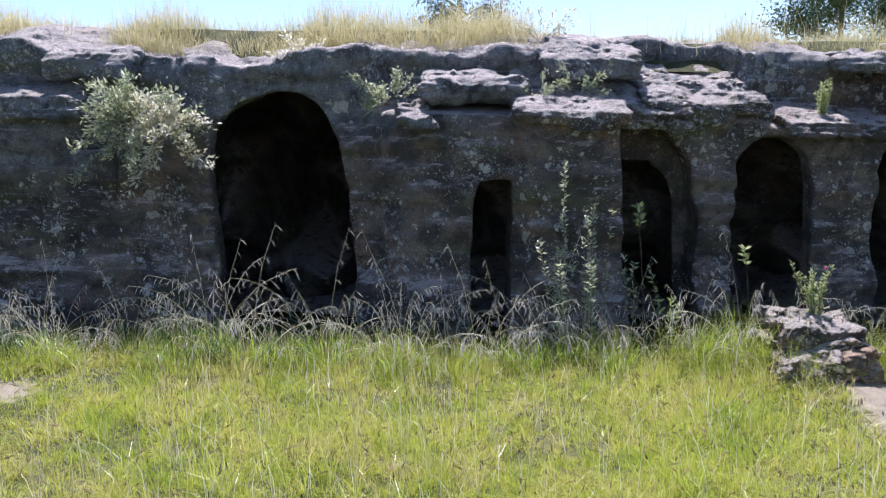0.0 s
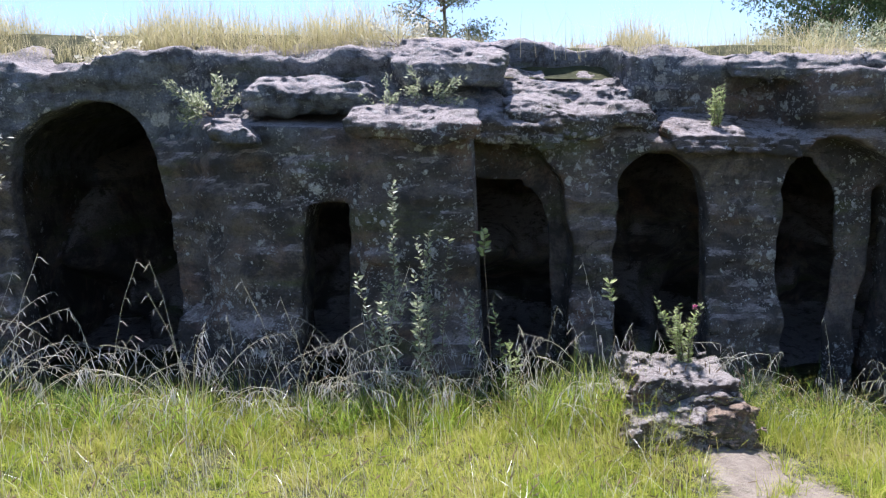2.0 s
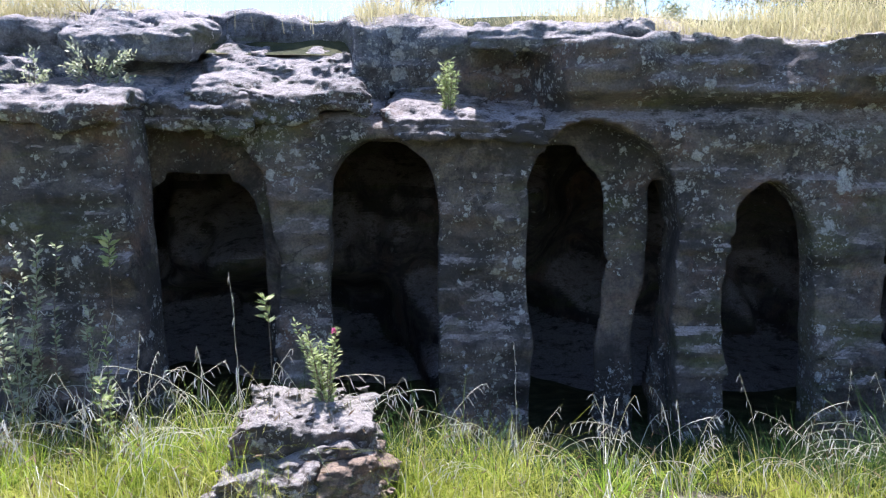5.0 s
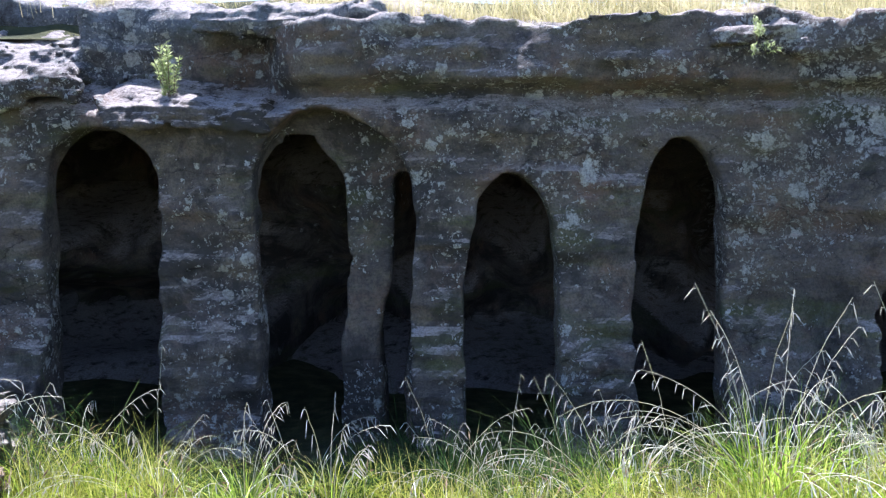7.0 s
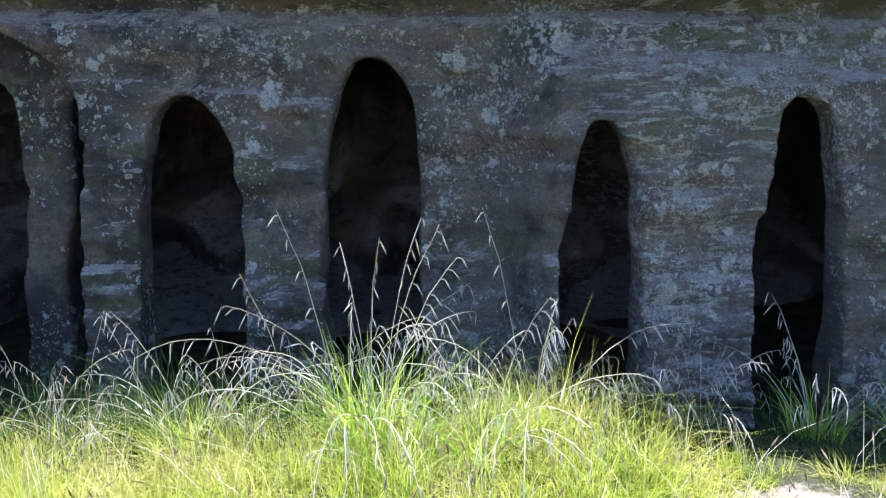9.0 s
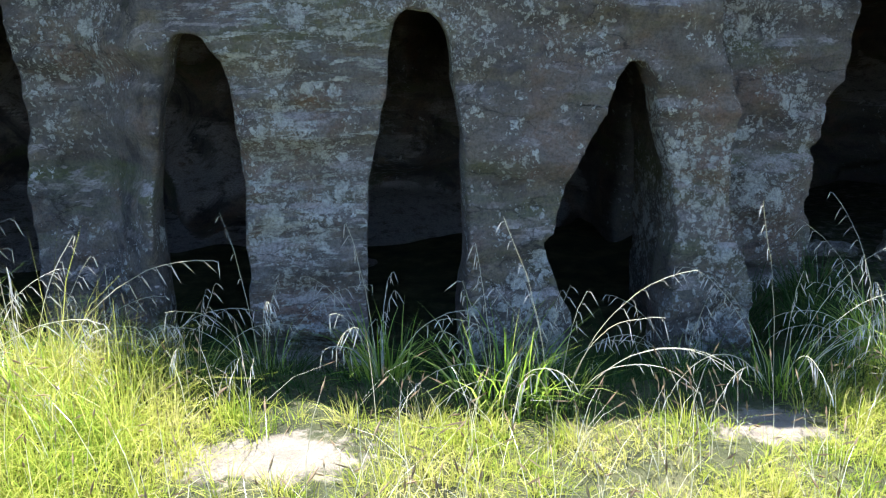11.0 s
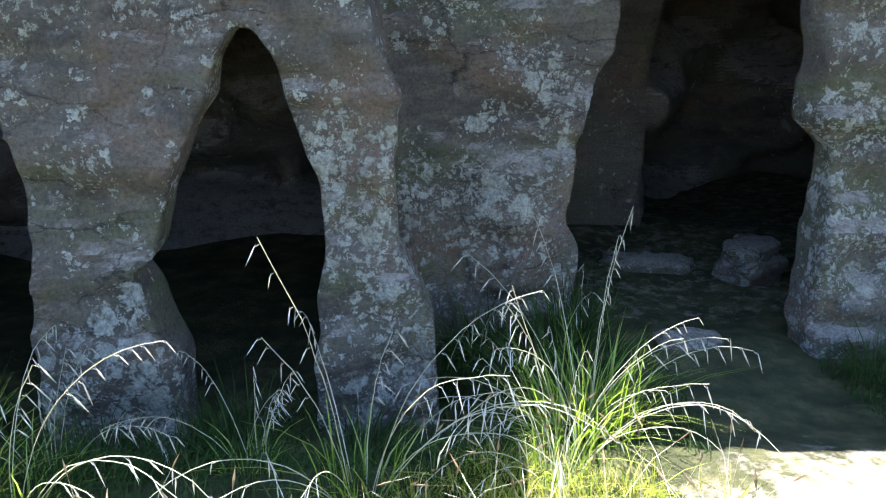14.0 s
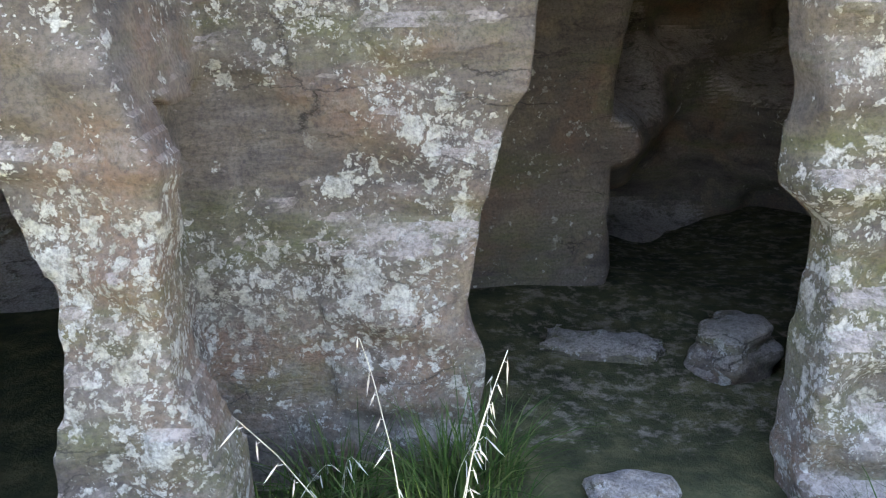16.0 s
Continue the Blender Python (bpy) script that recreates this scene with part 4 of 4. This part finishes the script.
place(shrub("grey_shrub", 0.60, 34, GREY_LEAF, "straggling grey-green shrub growing out of the rock ledge", 0.05, 0.3, 0.45, 90), -2.42, 6.86, 1.78)
place(shrub("dry_shrub", 0.52, 30, STRAW, "dry yellowish tangle of twigs hanging from the rock ledge", 0.05, 0.7, 0.6, 60), -2.2, 6.82, 1.72)
place(shrub("pale_bush", 0.42, 12, GREY_LEAF, "pale leafy bush on the ledge beside a boulder", 0.04, 0.1, 0.4, 70), -0.38, 6.92, 1.86)
place(shrub("pale_bush", 0.36, 8, GREY_LEAF, "upright leafy weed between the ledge slabs", 0.035, 0.0, 0.2, 60), 1.18, 6.95, 1.86)
place(shrub("pale_bush", 0.30, 6, GREY_LEAF, "small pale weed on the sunlit ledge", 0.03, 0.0, 0.3, 50), 0.85, 6.85, 1.80)
place(weed("fern", 0.30, 7, PALE_GREEN, "pale green feathery fern rooted in a crack of the rock", "fern", 0.042, 90, 0.45, 0.22), 3.27, 7.08, 1.60)
place(shrub("small_bush", 0.20, 7, PALE_GREEN, "small pale green bush on a rock ledge", 0.022, 0.3, 0.5, 50), 6.55, 6.82, 1.68)
place(shrub("dry_shrub", 0.40, 12, STRAW, "dry twiggy bush on top of the bank", 0.04, 0.0, 0.0, 40), 0.95, 7.5, 2.36)
place(shrub("dry_shrub", 0.34, 9, STRAW, "dry grass tuft hanging over the rock edge", 0.05, 0.4, 0.5, 40), -1.15, 7.2, 2.30)
place(shrub("green_shrub", 0.45, 16, GREY_LEAF, "pale green shrub on top of the bank", 0.04, 0.0, 0.0, 80), 4.7, 7.9, 2.12)
on_ground(weed("tall_weed", 1.95, 1, GREY_LEAF, "tall slender weed with small pale leaves before the pillar", "weed", 0.045, 190, 0.04, low=0.45), 0.88, 6.08)
on_ground(weed("tall_weed", 1.72, 1, GREY_LEAF, "tall slender weed with small pale leaves before the pillar", "weed", 0.045, 150, 0.05, low=0.4), 1.05, 6.08)
on_ground(weed("tall_weed", 1.40, 2, GREY_LEAF, "thin grey-leaved weed leaning by the rock pillar", "weed", 0.04, 80, 0.10, low=0.4), 1.15, 6.1)
on_ground(weed("tall_weed", 1.70, 1, PALE_GREEN, "lanky weed topped with bright green leaves", "weed", 0.07, 40, 0.05, low=0.88), 1.48, 6.08)
on_ground(weed("tall_weed", 1.20, 2, GREY_LEAF, "thin weed with pale leaves before a dark opening", "weed", 0.045, 70, 0.08, low=0.5), 1.37, 6.05)
on_ground(weed("tall_weed", 1.00, 5, GREY_LEAF, "bushy grey-leaved weed among the grass", "weed", 0.055, 90, 0.18), 0.84, 5.95)
on_ground(weed("tall_weed", 1.05, 4, GREY_LEAF, "leafy weed among the drooping grass", "weed", 0.055, 90, 0.12), 1.05, 5.95)
on_ground(weed("tall_weed", 1.30, 1, PALE_GREEN, "single slender weed topped with green leaves", "weed", 0.06, 34, 0.04, low=0.86), 2.31, 6.08)
on_ground(weed("tall_weed", 0.75, 3, PALE_GREEN, "low green weed beside the rock outcrop", "weed", 0.05, 60, 0.3), 1.55, 5.75)


# ---------------------------------------------------------------- loose stones
def stone(name, size, label, seed, layers=0.05, step=0.02, mat=None):
    """A weathered, bedded stone of that size standing on z = 0."""
    sx, sy, sz = size
    g = [np.arange(-h * 0.62, h * 0.62, step) for h in (sx, sy)] + [np.arange(-0.12, sz * 1.25, step * 0.8)]
    x, y, z = g[0][:, None, None], g[1][None, :, None], g[2][None, None, :]
    warp = 1 + 0.22 * vnoise(x * 2.2 / sx + seed, y * 2.2 / sy, z * 9 + seed)
    d = 1 - (np.abs(x / (sx / 2 * warp)) ** 3 + np.abs(y / (sy / 2 * warp)) ** 3 + np.clip(z, 0, 9) ** 3 / sz ** 3) ** (1 / 3)
    F = d * sz * 0.7 + layers * vnoise(x * 2 + seed, y * 2, z * 20) + 0.6 * layers * fbm(x * 9 + seed, y * 9, z * 14, 4, 0.6)
    F[0], F[-1], F[:, 0], F[:, -1], F[:, :, 0], F[:, :, -1] = -0.1, -0.1, -0.1, -0.1, -0.1, -0.1
    v, q = surface(F.astype(np.float32), *g)
    ob = mesh_ob(name, v, q, mat or STONE)
    return tagged(ob, label, "stone") if label else ob


def broken(name, lo, hi, seed, mat, r=0.05, tilt=0.0, side=0.0, rough=1.0, parent=None):
    """A rough broken layer of rock between two corners; side: its top falls towards +x."""
    g = [np.arange(a - 0.09, b + 0.09, 0.0115) for a, b in zip(lo, hi)]
    x, y, z = g[0][:, None, None], g[1][None, :, None], g[2][None, None, :]
    F = block(x + 0.06 * vnoise(x * 4 + seed, y * 4, z * 5), y + 0.06 * vnoise(x * 4, y * 4 + seed, z * 5), z + side * (x - lo[0]), lo, hi, r, tilt)
    F = F + rough * (0.03 * fbm(x * 8 + seed, y * 8, z * 15, 4, 0.66) + 0.012 * vnoise(x * 3, y * 3, z * 42 + seed) - 0.02 * np.maximum(0, vnoise(x * 11, y * 11 + seed, z * 11)))
    for sl in (np.s_[0], np.s_[-1], np.s_[:, 0], np.s_[:, -1], np.s_[:, :, 0], np.s_[:, :, -1]):
        F[sl] = -0.1
    v, q = surface(F.astype(np.float32), *g)
    return mesh_ob(name, v, q, mat, parent)


outcrop = stand(tagged(new("rock_outcrop"), "weathered grey rock outcrop with a flat broken top", "rock"), 2.60, 5.60, 3, 0.93)
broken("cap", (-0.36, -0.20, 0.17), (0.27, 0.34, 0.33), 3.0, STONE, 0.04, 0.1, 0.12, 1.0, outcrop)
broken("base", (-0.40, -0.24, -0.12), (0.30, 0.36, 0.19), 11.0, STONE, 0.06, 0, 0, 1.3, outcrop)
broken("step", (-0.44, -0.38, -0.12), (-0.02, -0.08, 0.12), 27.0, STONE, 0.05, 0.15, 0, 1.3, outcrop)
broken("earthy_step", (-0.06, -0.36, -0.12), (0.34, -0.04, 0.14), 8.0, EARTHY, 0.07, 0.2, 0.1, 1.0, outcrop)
place(weed("flowering_weed", 0.44, 14, PALE_GREEN, "upright bushy weed with a pink flower growing on the rock", "weed", 0.035, 70, 0.28, 0.3, 1), 2.62, 5.74, float(ground_z(np.array([2.66]), np.array([5.72]))[0]) + 0.265)
stand(stone("flat_stone", (0.30, 0.2, 0.07), "flat pale stone half sunk in the cave floor", 14.0, 0.02, 0.012), 11.07, 6.95, 10)
place(stone("cave_stone", (0.36, 0.30, 0.24), "rounded grey stone lying in the cave", 19.0, 0.03, 0.014), 11.78, 7.95, float(ground_z(np.array([11.78]), np.array([8.0]))[0]) - 0.02, 30)
place(stone("cave_stone", (0.55, 0.25, 0.12), "low grey stone lying in the cave", 23.0, 0.03, 0.014), 11.26, 8.15, float(ground_z(np.array([11.26]), np.array([8.0]))[0]) - 0.02, -12)


# ---------------------------------------------------------------- trees beyond the bank
def tree(height, spread, label, full=9, mat=None):
    ob = tagged(new("tree"), label, "tree")
    woods, at = [tube(np.stack([np.linspace(0, 0.3, 9), np.linspace(0, 0.2, 9), np.linspace(-0.4, height * 0.8, 9)], 1), 0.28, 0.06, 8)], []
    for k in range(24):
        h0, a = height * rng.uniform(0.3, 0.8), rng.uniform(0, 6.28)
        u = np.linspace(0, 1, 7)
        L = spread * rng.uniform(0.5, 1.0)
        p = np.stack([np.cos(a) * L * u, np.sin(a) * L * u, h0 + L * (0.7 * u - 0.25 * u ** 2)], 1) + 0.08 * np.cumsum(rng.normal(0, 0.5, (7, 3)), 0) * u[:, None]
        woods.append(tube(p, 0.09, 0.015, 5))
        for _ in range(full):
            c = p[rng.integers(3, 7)] + rng.normal(0, 0.28 * spread / 2.5, 3)
            at.append(c + rng.normal(0, 0.30 * spread / 2.5, (90, 3)) * np.array([1, 1, 0.7]))
    v, f = joined(woods)
    mesh_ob("trunk", v, f, BARK, ob)
    at = np.concatenate(at)
    v, f = leaves(at, rng.normal(0, 1, at.shape) + np.array([0, 0, -0.4]), rng.uniform(0.18, 0.36, len(at)), rng.uniform(0.06, 0.12, len(at)))
    mesh_ob("crown", v, f, mat or TREE_LEAF, ob, False)
    return ob


place(tree(14.0, 5.0, "dark green leafy tree far behind the bank"), 25.5, 53, 1.0)
place(tree(13.0, 4.5, "dark green leafy tree far behind the bank"), 32.0, 56, 0.6)
place(tree(14.0, 3.4, "sparse grey-green tree far behind the bank", 4, GUM_LEAF), 1.6, 55, 2.0)
